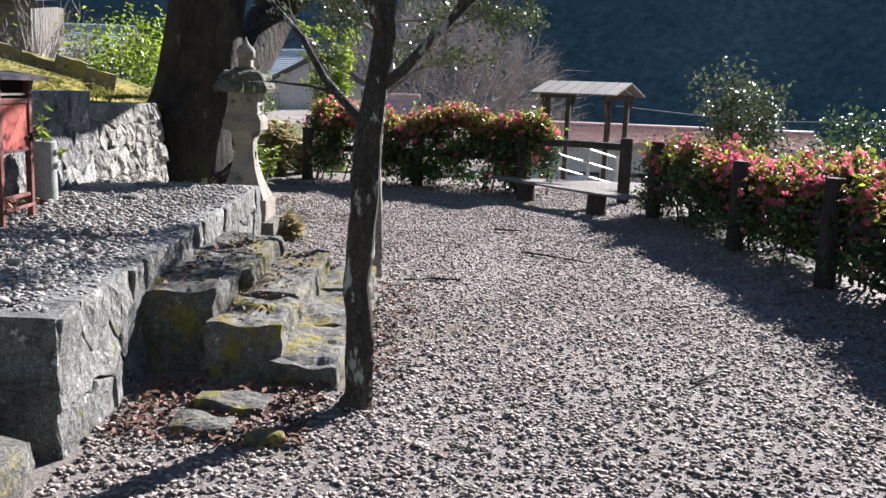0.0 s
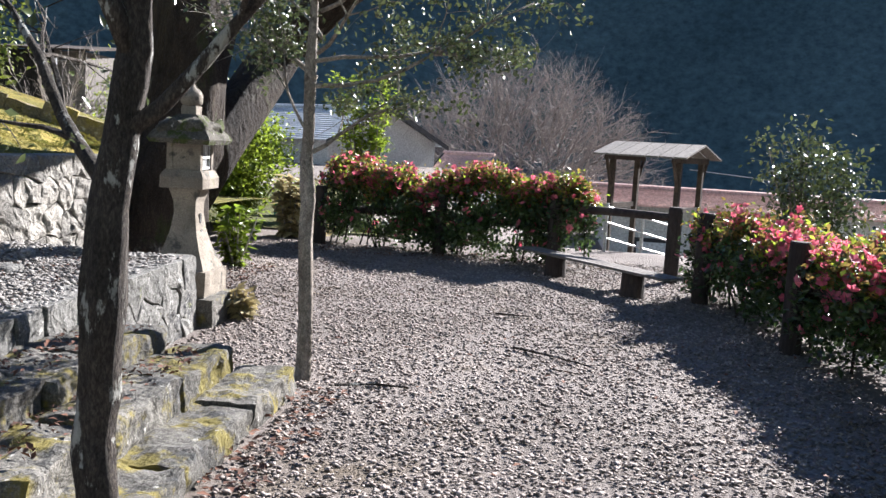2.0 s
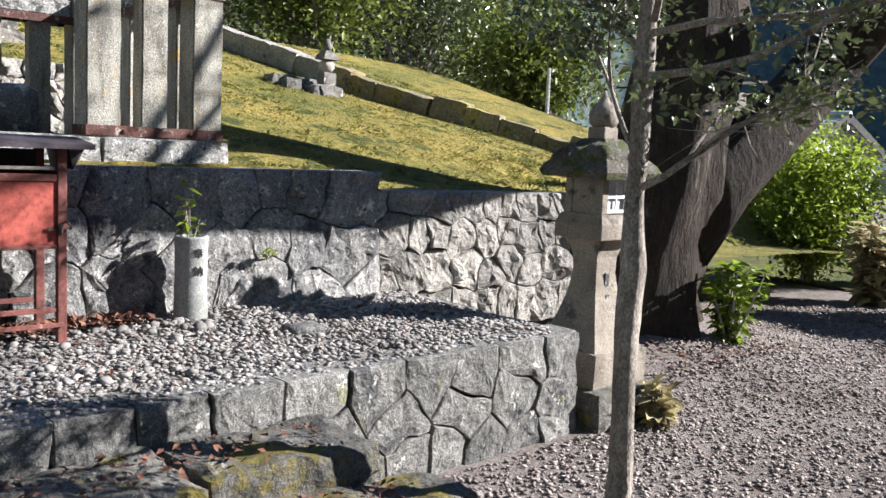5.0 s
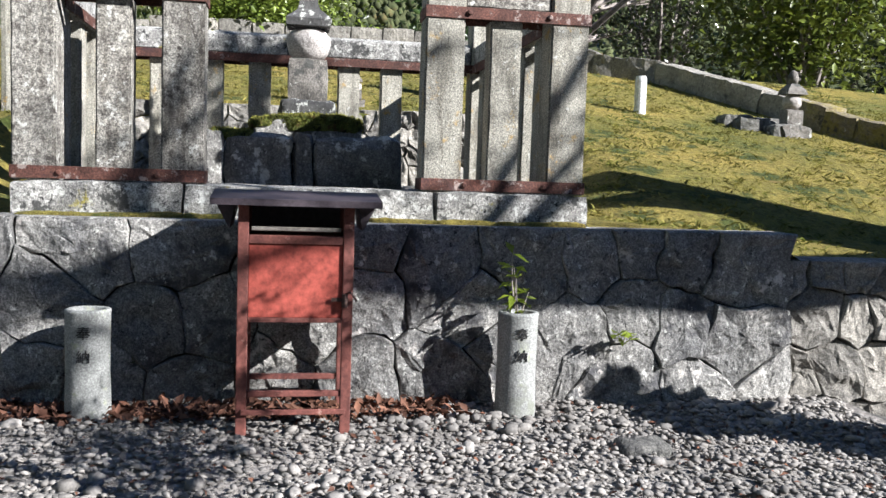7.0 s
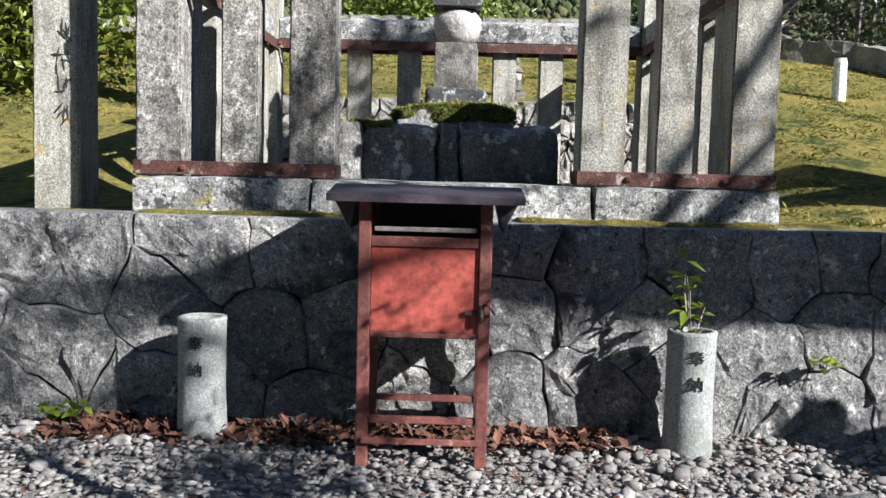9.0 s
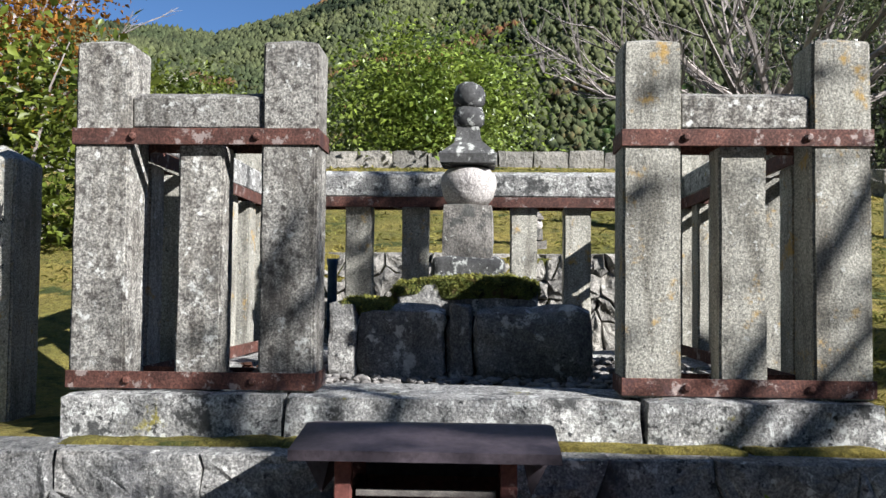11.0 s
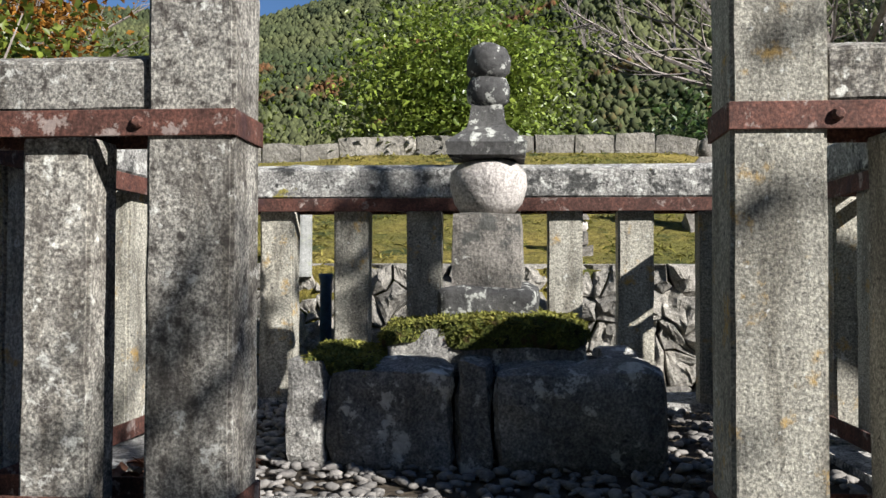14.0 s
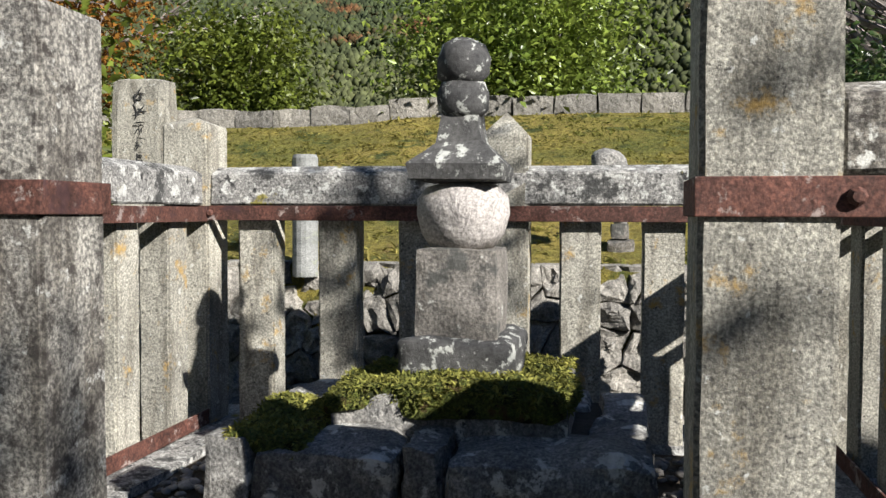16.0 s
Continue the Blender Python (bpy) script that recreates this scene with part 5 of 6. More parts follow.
def hedge(line, label, height, depth, count, flowers, seed, offset):
    """A clipped flowering hedge on a line: stems, dark leaves, light young tips on top, pink flowers."""
    h = thing("flowering_hedge", (line[0][0], line[0][1], 0), label, "hedge", group="pink flowering hedges")
    r = random.Random(seed)
    base = Vector((line[0][0], line[0][1], 0))
    L = sum(math.dist(a, b) for a, b in zip(line, line[1:]))
    stems = Mesh()
    for i in range(int(L * 6)):
        x, y, tx, ty = along(line, r.random())
        o = offset + r.uniform(-0.15, 0.15)
        pts, rr = grown((x - ty * o - base.x, y + tx * o - base.y, 0), (r.uniform(-.3, .3), r.uniform(-.3, .3), 1), height * 0.8, 0.014, 0.005, 0.25, 0, 5, i)
        stems.tube(pts, rr, 5)
    tagged(part("stemwork", stems, M_BARK_DARK, h), kind="stuff")
    # clump centres over the body, tops uneven
    cl = []
    for i in range(int(L * 75)):
        w = r.random()
        x, y, tx, ty = along(line, w)
        top = height * (0.95 + 0.24 * noise.noise(Vector((w * L * 1.1, seed, 0))) + 0.12 * noise.noise(Vector((w * L * 4, seed, 4))))
        z = r.uniform(0.12, 1.0) ** 0.75 * top
        o = offset + r.uniform(-0.5, 0.5) * depth * (1.0 if z < top * 0.8 else 0.75)
        cl.append((x - ty * o - base.x, y + tx * o - base.y, z, top))
    arr = np.array(cl)

    def cloud(n, arr, sig):
        p = arr[rng.integers(0, len(arr), n), :3] + rng.normal(0, sig, (n, 3))
        return p[p[:, 2] > 0.05]

    tagged(part("foliage", leaf_mesh("foliage", cloud(count, arr, 0.075), 0.060, M_LEAF_DARK, tilt=1.8), None, h, "dark glossy leaves"), kind="stuff")
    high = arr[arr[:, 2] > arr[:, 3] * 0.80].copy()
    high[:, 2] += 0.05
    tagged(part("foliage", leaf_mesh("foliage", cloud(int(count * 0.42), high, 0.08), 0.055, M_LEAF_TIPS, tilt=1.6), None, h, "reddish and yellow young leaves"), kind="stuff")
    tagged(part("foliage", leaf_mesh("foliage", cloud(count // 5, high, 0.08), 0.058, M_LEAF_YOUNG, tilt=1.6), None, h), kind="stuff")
    mid = arr[arr[:, 2] > arr[:, 3] * 0.3]
    heads = cloud(flowers // 7, high, 0.05)
    heads = np.repeat(heads[heads[:, 0].argsort()], 6, 0)
    heads = heads + rng.normal(0, 0.055, heads.shape)
    fl = np.concatenate([heads, cloud(int(flowers * 0.25), high, 0.075), cloud(int(flowers * 0.22), mid, 0.10)])
    tagged(part("blossom", flower_mesh("blossom", fl, 0.052, M_PINK), None, h, "pink open flowers"), kind="stuff")
    return h


LEFT_LINE = [(-2.15, 13.95), (-0.44, 13.75), (1.12, 13.15), (1.45, 13.02)]
RIGHT_LINE = [(2.42, 11.6), (2.62, 11.2), (3.02, 9.0), (3.27, 7.4), (3.32, 5.6), (3.2, 3.6), (3.0, 1.5)]
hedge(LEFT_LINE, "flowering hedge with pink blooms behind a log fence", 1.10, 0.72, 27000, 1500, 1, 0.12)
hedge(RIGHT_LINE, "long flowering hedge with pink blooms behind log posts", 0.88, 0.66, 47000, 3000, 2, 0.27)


def log_fence(posts, label, rails, shift=0.0, first=0):
    f = thing("log_fence", (0, 0, 0), label, "fence")
    for x, y, h in posts[first:]:
        part("post", Mesh().lathe([(0.088, -0.05), (0.086, h * 0.5), (0.085, h - 0.02), (0.075, h), (0.02, h + 0.004)], 14, (x, y), jitter=0.004), M_LOG, f, smooth=False)
    for i, (a, b) in enumerate(zip(posts, posts[1:])):
        for z in rails:
            part("rail", Mesh().tube([(a[0] + shift, a[1] + shift, z), ((a[0] + b[0]) / 2 + shift, (a[1] + b[1]) / 2 + shift, z + 0.012), (b[0] + shift, b[1] + shift, z)], [0.05, 0.052, 0.05], 10), M_LOG, f)
    return f


log_fence([(-2.15, 13.93, 0.86), (-0.44, 13.72, 0.86), (1.09, 13.12, 0.95)], "dark log fence in front of the hedge", (0.55,), 0.1)
log_fence([(2.62, 11.25, 0.98), (2.98, 9.1, 0.92), (3.22, 7.42, 0.92), (3.27, 5.7, 0.92), (3.15, 3.9, 0.92), (2.98, 2.2, 0.92)], "long dark log fence in front of the hedge", (0.55,), 0.1)
log_fence([(1.17, 13.09, 0.95), (2.5, 12.6, 0.95)], "short log barrier across the head of the path", (0.82,), 0.0, 1)

bench = thing("bench", (1.52, 11.88, 0.0), "plain grey plank bench on two log stumps", "bench")
bd = Vector((1.55, -2.1, 0)).normalized()
bt = Matrix.Rotation(math.atan2(bd.y, bd.x), 4, "Z")
for k in range(3):
    part("plank", Mesh().box((-1.3, -0.15 + k * 0.10, 0.292), (1.28, -0.06 + k * 0.10, 0.322), m=bt, bev=0.006), M_WOOD_GREY, bench)
for s in (-0.68, 0.68):
    part("stump", Mesh().lathe([(0.135, -0.03), (0.125, 0.14), (0.12, 0.291)], 16, tuple((bd * s).xy), jitter=0.006), M_LOG, bench)

shrub("camellia_shrub", (3.85, 11.9, -0.25), "tapering evergreen shrub with glossy leaves behind the hedge", 0.46, 2.2, M_LEAF_TREE, 0.065, 5200, seed=4)
shrub("camellia_shrub", (4.9, 10.9, -0.5), "low evergreen shrub with silvery leaves behind the hedge", 0.6, 1.9, M_LEAF_DARK, 0.07, 2700, seed=5)
shrub("yellow_green_shrub", (-3.9, 15.4, 0.0), "tall sunlit yellow green shrub beside the path", 0.72, 1.85, M_LEAF_YOUNG, 0.07, 15000, seed=6)
shrub("upright_shrub", (-2.2, 17.3, -0.5), "upright shrub of bright green shoots behind the hedge", 1.1, 3.5, M_LEAF_YOUNG, 0.09, 5200, seed=7, shoots=True)
shrub("dry_grass_clump", (-2.75, 14.5, 0.0), "clump of tall dry straw coloured grass by the hedge", 0.42, 0.95, M_DRY, 0.16, 650, seed=41, shoots=True, category="grass")
shrub("dry_grass_clump", (-2.35, 14.9, 0.0), "low clump of dry straw coloured grass by the hedge", 0.36, 0.7, M_DRY, 0.14, 400, seed=42, shoots=True, category="grass")
shrub("dry_grass_clump", (-1.5, 8.72, 0.0), "tuft of dry straw grass at the lantern's foot", 0.13, 0.24, M_DRY, 0.11, 170, seed=43, shoots=True, category="grass")
shrub("fern_clump", (-2.3, 10.85, 0.0), "bright low leafy clump at the great tree's foot", 0.3, 0.75, M_LEAF_YOUNG, 0.10, 600, seed=8, shoots=True, category="plant")
shrub("yellow_green_shrub", (-7.1, 20.0, 0.1), "rounded yellow green shrub before a roof", 1.3, 2.5, M_LEAF_YOUNG, 0.10, 7560, seed=9)

# ---- houses across the lane ----
def gable_house(at, w, d, wall_h, roof_h, label, roof_mat, over=0.5, turn=0.0, windows=2, rows=16):
    """A house with its ridge along x: walls, tiled slopes in courses, barge boards, gable ends, windows."""
    h = thing("house", at, label, "house")
    h.rotation_euler = (0, 0, turn)
    body = Mesh().add([(-w, -d, 0), (w, -d, 0), (w, d, 0), (-w, d, 0), (-w, -d, wall_h), (w, -d, wall_h), (w, d, wall_h), (-w, d, wall_h), (-w, 0, wall_h + roof_h), (w, 0, wall_h + roof_h)],
                      [(0, 1, 5, 4), (1, 2, 6, 9, 5), (2, 3, 7, 6), (3, 0, 4, 8, 7)])
    part("wall", body, M_PLASTER, h)
    pitch = roof_h / d
    for sg in (-1, 1):
        D = d + over
        for i in range(rows):
            y0, y1 = sg * D * (rows - i) / rows, sg * D * (rows - i - 1.15) / rows
            z0, z1 = wall_h + roof_h - abs(y0) * pitch + 0.10, wall_h + roof_h - abs(y1) * pitch + 0.06
            part("roof_course", Mesh().add([(-w - over, y0, z0), (w + over, y0, z0), (w + over, y1, z1), (-w - over, y1, z1), (-w - over, y0, z0 - 0.07), (w + over, y0, z0 - 0.07)], [(0, 1, 2, 3), (4, 5, 1, 0)]), roof_mat, h)
        for sx in (-1, 1):
            x = sx * (w + over)
            part("barge_board", Mesh().add([(x, sg * D, wall_h - over * pitch - 0.12), (x, sg * D, wall_h - over * pitch + 0.10), (x, 0, wall_h + roof_h + 0.14), (x, 0, wall_h + roof_h - 0.12), (x - sx * 0.05, sg * D, wall_h - over * pitch - 0.12), (x - sx * 0.05, sg * D, wall_h - over * pitch + 0.10), (x - sx * 0.05, 0, wall_h + roof_h + 0.14), (x - sx * 0.05, 0, wall_h + roof_h - 0.12)],
                                           [(0, 1, 2, 3), (7, 6, 5, 4), (0, 3, 7, 4), (1, 0, 4, 5), (2, 1, 5, 6)]), M_TRIM, h)
    part("ridge", Mesh().tube([(-w - over, 0, wall_h + roof_h + 0.1), (w + over, 0, wall_h + roof_h + 0.1)], [0.12, 0.12], 8), roof_mat, h)
    for i in range(windows):
        x = -w + 2 * w * (i + 0.7) / (windows + 0.4)
        win = part("window", Mesh().box((x - 0.7, -d - 0.05, wall_h * 0.3), (x + 0.7, -d + 0.02, wall_h * 0.75)), M_TRIM, h)
        part("pane", Mesh().box((x - 0.62, -d - 0.07, wall_h * 0.33), (x + 0.62, -d - 0.052, wall_h * 0.72)), M_TILE_HAZED, win)
    return h


gable_house((-10.91, 47.35, -2.32), 5.2, 3.6, 3.9, 1.42, "grey plastered house with a blue grey tiled roof", M_TILE_HAZED, turn=radians(-35))
gable_house((-13.7, 31.5, -1.35), 2.4, 3.0, 3.3, 1.1, "low house with a pale blue grey roof", M_TILE_HAZED)
gable_house((-2.9, 48.3, -2.0), 1.1, 1.5, 2.2, 0.85, "small outbuilding with a faded red roof", M_PINKROOF, over=0.35, turn=radians(-20), windows=1)
gable_house((8.6, 36.0, -4.6), 5.4, 3.0, 4.5, 0.38, "long low building with a faded red sheet roof", M_PINKROOF, windows=4)


def well_shelter():
    """The open timber shelter below the court."""
    p = thing("timber_shelter", (3.66, 24.0, -2.24), "open weathered timber shelter with a low plank roof", "shelter")
    for x in (-0.75, 0.75):
        for y in (-0.8, 0.8):
            part("post", Mesh().box((x - 0.06, y - 0.06, 0), (x + 0.06, y + 0.06, 3.3), bev=0.008), M_WOOD_DARK, p)
    for y in (-0.8, 0.8):
        part("beam", Mesh().box((-1.15, y - 0.05, 3.22), (1.15, y + 0.05, 3.34), bev=0.006), M_WOOD_DARK, p)
        for s in (-1, 1):
            part("brace", Mesh().tube([(s * 0.75, y, 2.6), (s * 1.12, y, 3.24)], [0.04, 0.04], 6), M_WOOD_DARK, p)
        part("tie", Mesh().box((-0.75, y - 0.04, 2.2), (0.75, y + 0.04, 2.3)), M_WOOD_DARK, p)
    for s in (-1, 1):
        for k in range(7):
            y0 = -1.1 + k * 0.32
            part("roof_board", Mesh().add([(0, y0, 3.62), (s * 1.25, y0, 3.34), (s * 1.25, y0 + 0.30, 3.34), (0, y0 + 0.30, 3.62), (0, y0, 3.585), (s * 1.25, y0, 3.305), (s * 1.25, y0 + 0.30, 3.305), (0, y0 + 0.30, 3.585)],
                                          [(0, 1, 2, 3), (7, 6, 5, 4), (0, 4, 5, 1), (1, 5, 6, 2), (2, 6, 7, 3), (3, 7, 4, 0)]), M_WOOD_GREY, p)
    return p


shelter = well_shelter()
shelter.rotation_euler, shelter.scale = (0, 0, radians(-118)), (1.03, 1.03, 1.14)
rail = thing("handrail", (0, 0, 0), "pale metal handrails beside steps leading down", "handrail")
for k in range(4):
    part("bar", Mesh().tube([(1.9, 15.4, 0.75 - k * 0.24), (3.1, 16.4, 0.42 - k * 0.24)], [0.016, 0.016], 6), M_GALV, rail)
for x, y, z0, z1 in ((1.9, 15.4, -0.3, 0.8), (2.5, 15.9, -0.4, 0.62), (3.1, 16.4, -0.5, 0.46)):
    part("post", Mesh().tube([(x, y, z0), (x, y, z1)], [0.028, 0.028], 8), M_GALV, rail)

net = thing("net_panel", (-3.3, 17.2, -0.6), "green mesh panel beside the lane", "panel")
part("sheet", Mesh().box((-0.5, -0.02, 0), (0.5, 0.02, 1.1), bev=0.005), M_NET, net)
part("hoop", Mesh().tube([(-0.35, -0.05, 0), (-0.33, -0.05, 0.8), (-0.1, -0.05, 1.1), (0.13, -0.05, 0.8), (0.15, -0.05, 0)], [0.02] * 5, 6), M_GALV, net)

shed = thing("shed", (-12.2, 25.0, 0.1), "small weathered shed of dark upright boards", "shed")
for k in range(12):
    part("board", Mesh().box((-1.2 + k * 0.2, -1.0, 0), (-1.2 + k * 0.2 + 0.19, -0.96, 3.25 + 0.02 * (k % 3))), M_SHED if k < 8 else M_WOOD_GREY, shed)
    part("board", Mesh().box((1.2, -1.0 + k * 0.17, 0), (1.24, -1.0 + k * 0.17 + 0.16, 3.25)), M_WOOD_GREY, shed)
part("roof", Mesh().add([(-1.4, -1.3, 3.3), (1.5, -1.3, 3.3), (1.5, 1.3, 3.6), (-1.4, 1.3, 3.6), (-1.4, -1.3, 3.25), (1.5, -1.3, 3.25), (1.5, 1.3, 3.55), (-1.4, 1.3, 3.55)], [(0, 1, 2, 3), (7, 6, 5, 4), (0, 4, 5, 1), (1, 5, 6, 2), (2, 6, 7, 3), (3, 7, 4, 0)]), M_WOOD_DARK, shed)

thing("overhead_cable", (0, 0, 0), "thin pale cable strung across the valley", "cable", mesh=Mesh().tube([(4.6, 25, 1.28), (8.5, 25.5, 1.0), (14.0, 26, 1.15)], [0.012] * 3, 5), material=M_GALV)

# ---- bare crown beyond the hedge, and bare trees ----
def bare_crown(name, at, label, radius, height, n_limb, seed, thick=0.05, fine=10, trunk_h=0.2, dome=0.0):
    r = random.Random(seed)
    t = thing(name, at, label, "tree")
    m = Mesh()
    part("trunk", Mesh().tube([(0, 0, -0.5), (0.05, 0, height * trunk_h), (0.1, 0.05, height * trunk_h * 1.8)], [thick * 4, thick * 3, thick * 2], 10), M_BARK_PALE, t, smooth=True)
    for i in range(n_limb):
        a, e = r.uniform(0, math.tau), math.asin(r.uniform(0.05, 0.99))
        d = Vector((math.cos(a) * math.cos(e) * radius, math.sin(a) * math.cos(e) * radius, math.sin(e) * height * (1 - trunk_h)))
        L = d.length * r.uniform(0.8, 1.0)
        o = Vector((d.x, d.y, d.z * 0.8)) * dome * r.uniform(0.45, 1.05)
        if dome:
            d = d - o
            L = d.length * r.uniform(0.85, 1.02)
            d = d + Vector((r.uniform(-1, 1), r.uniform(-1, 1), r.uniform(-1, 0.6))) * d.length * 0.75
        pts, rr = grown(o + Vector((0, 0, height * trunk_h * r.uniform(0.6, 1.6))), d, L, thick, thick * 0.15, 0.18, 0.03, 7, seed + i)
        m.tube(pts, rr, 5, cap=False)
        for j in range(fine):
            k = r.randint(2, 7)
            d2 = (pts[k] - pts[k - 1]).normalized() * (0.45 if dome else 1.0) + Vector((r.uniform(-1, 1), r.uniform(-1, 1), r.uniform(-0.6, 0.9))) * 0.8
            tp, tr = grown(pts[k], d2, (L + dome * 2.5) * r.uniform(0.12, 0.32), thick * 0.28, thick * 0.07, 0.3, 0.05, 4, i * 31 + j)
            m.tube(tp, tr, 3, cap=False)
            for q in range(3):
                up, ur = grown(tp[r.randint(1, 4)], d2 + Vector((r.uniform(-1, 1), r.uniform(-1, 1), r.uniform(-0.5, 0.8))), L * 0.1, thick * 0.12, thick * 0.05, 0.3, 0.05, 2, i * 13 + j * 3 + q)
                m.tube(up, ur, 3, cap=False)
    tagged(part("branchwork", m, M_TWIG_GREY, t), kind="stuff")
    return t


bare_crown("bare_tree", (-0.5, 59.5, -2.5), "broad leafless tree with a rounded grey crown", 9.2, 10.2, 330, 5, 0.055, 16, 0.05, 0.85)
bare_crown("bare_tree", (4.2, 40.0, -3.0), "leafless bush with pale twigs", 3.0, 4.0, 110, 6, 0.035, 14, 0.05, 0.7)
bare_crown("bare_tree", (-15.5, 10.6, 3.0), "leafless tree with a dark trunk and wide pale branches", 4.4, 5.6, 24, 15, 0.075, 14, 0.22)
bare_crown("bare_tree", (-14.5, -2.2, 3.2), "leafless tree with fine dark twigs behind the bank", 3.0, 4.6, 20, 17, 0.05, 9, 0.25)
bare_crown("bare_tree", (-7.0, 15.5, 1.0), "leafless scrub beside the bank", 1.6, 1.8, 40, 18, 0.02, 9, 0.05)

# ---- behind the bank ----
shrub("evergreen_shrub", (-12.6, 5.0, 3.0), "broad sunlit evergreen shrub behind the low wall", 1.36, 2.0, M_LEAF_SUN, 0.08, 24000, seed=21, squash=1.0)
shrub("evergreen_shrub", (-12.8, 1.3, 3.0), "rounded sunlit evergreen shrub behind the low wall", 0.98, 1.75, M_LEAF_MID, 0.08, 13000, seed=22)
shrub("evergreen_shrub", (-13.2, 8.4, 3.0), "dark rounded shrub behind the low wall", 1.2, 1.2, M_LEAF_DARK, 0.10, 3960, seed=23)
shrub("evergreen_shrub", (-7.4, 2.0, 1.6), "leafy shrub with orange tinted leaves", 0.8, 2.2, M_LEAF_MID, 0.09, 5040, seed=24)
shrub("autumn_tree", (-13.5, -1.8, 3.0), "small tree with orange brown autumn leaves", 1.5, 4.0, M_LEAF_RUST, 0.10, 9000, seed=25, category="tree")
for i, (x, y, z, r_, h_) in enumerate(((-12.5, 13.5, 2.6, 1.6, 3.4), (-13.5, 16.5, 2.4, 2.0, 4.2), (-10.5, 17.2, 1.6, 1.3, 2.6), (-16.5, 13.0, 3.0, 2.2, 5.0), (-14.5, 20.5, 1.6, 2.4, 5.0))):
    shrub("evergreen_tree", (x, y, z), "dense dark evergreen behind the bank", r_, h_, M_LEAF_TREE if i % 2 else M_LEAF_MID, 0.13, 7560, seed=30 + i, category="tree")
for x, y, h_ in ((-8.3, 15.2, 2.0), (-7.2, 15.9, 1.7)):
    thing("metal_pole", (x, y, 0.9), "thin galvanised pole beside the bank", "pole", group="poles by the bank", mesh=Mesh().tube([(0, 0, 0), (0, 0, h_)], [0.035, 0.03], 8), material=M_GALV)


def small_stupa(x, y, s, label="small weathered stone stupa on the mossy bank"):
    z = lawn_z(x, y)
    t = thing("small_stupa", (x, y, z), label, "stupa", group="small stupas")
    part("base", Mesh().rock((-0.24 * s, -0.24 * s, -0.08), (0.24 * s, 0.24 * s, 0.16 * s), 3, 0.03, seed=x), M_STUPA, t)
    part("cube", Mesh().rock((-0.14 * s, -0.14 * s, 0.15 * s), (0.14 * s, 0.14 * s, 0.40 * s), 3, 0.01, seed=y), M_STUPA, t)
    part("sphere", Mesh().lathe([(0.09 * s, 0.39 * s), (0.15 * s, 0.48 * s), (0.14 * s, 0.58 * s), (0.07 * s, 0.64 * s)], 16, jitter=0.006), M_SPHERE, t, smooth=True)
    part("roof", Mesh().lathe([(0.17 * s, 0.63 * s), (0.15 * s, 0.70 * s), (0.07 * s, 0.80 * s)], square=True, jitter=0.01), M_STUPA, t)
    part("jewel", Mesh().lathe([(0.06 * s, 0.79 * s), (0.09 * s, 0.87 * s), (0.06 * s, 0.98 * s), (0.01, 1.02 * s)], 14, jitter=0.004), M_STUPA, t, smooth=True)
    return t


small_stupa(-7.45, 10.4, 0.62)
for i in range(6):
    x, y = -7.75 + rs.uniform(-0.3, 0.35), 10.2 + rs.uniform(-0.4, 0.25)
    thing("stone", (x, y, lawn_z(x, y)), "loose squared stone lying on the bank", "stone", group="loose stones on the bank", mesh=Mesh().rock((-0.13, -0.10, -0.08), (0.13, 0.10, 0.09), 3, 0.03, seed=i), material=M_TERRACE)
post = thing("marker_post", (-8.0, 9.05, lawn_z(-8.0, 9.05) - 0.03), "short round white marker post on the bank", "post", mesh=Mesh().lathe([(0.06, 0), (0.058, 0.36), (0.05, 0.40), (0.01, 0.405)], 16), material=M_WHITE)

# stones and small graves behind the fence
for i in range(16):
    x, y = -5.95 - rs.random() * 0.2, rs.uniform(4.3, 7.0)
    s = rs.uniform(0.06, 0.13)
    thing("stone", (x, y, lawn_z(x, y) + 0.02), "rough fallen stone behind the stone fence", "stone", group="rubble behind the fence", mesh=Mesh().rock((-s, -s * 0.8, -0.1), (s, s * 0.8, s * 0.9), 3, 0.05, seed=i * 2.1, round_=0.5), material=M_WALL if i % 3 else M_TERRACE)
small_stupa(-6.75, 6.08, 0.30, "small round topped grave stone behind the fence")
small_stupa(-7.4, 6.9, 0.55)
thing("stone", (-6.6, 6.02, 2.52), "dark round stone lying behind the coping", "stone", mesh=Mesh().rock((-0.09, -0.09, -0.1), (0.09, 0.09, 0.14), 4, 0.02, seed=8, round_=0.9), material=M_PEDESTAL, smooth=True)
grave = thing("grave_stone", (-6.7, 3.53, lawn_z(-6.7, 3.53)), "upright grey grave stone with carved characters", "grave stone")
part("tablet", Mesh().rock((-0.07, -0.17, -0.1), (0.07, 0.17, 3.05 - lawn_z(-6.7, 3.53)), 6, 0.012, seed=3, round_=0.5), M_GRANITE, grave)
for k in range(5):
    strokes(grave, 0.07, 0.0, 2.96 - k * 0.085 - lawn_z(-6.7, 3.53), 0.075, 20 + k)
stub = thing("stone_post", (-6.3, 4.587, lawn_z(-6.3, 4.587)), "short round stone post behind the fence", "post", mesh=Mesh().lathe([(0.062, -0.1), (0.062, 1.2), (0.055, 1.24), (0.01, 1.245)], 16), material=M_VASE)
stub.scale = (1, 1, (2.615 - lawn_z(-6.3, 4.587)) / 1.245)


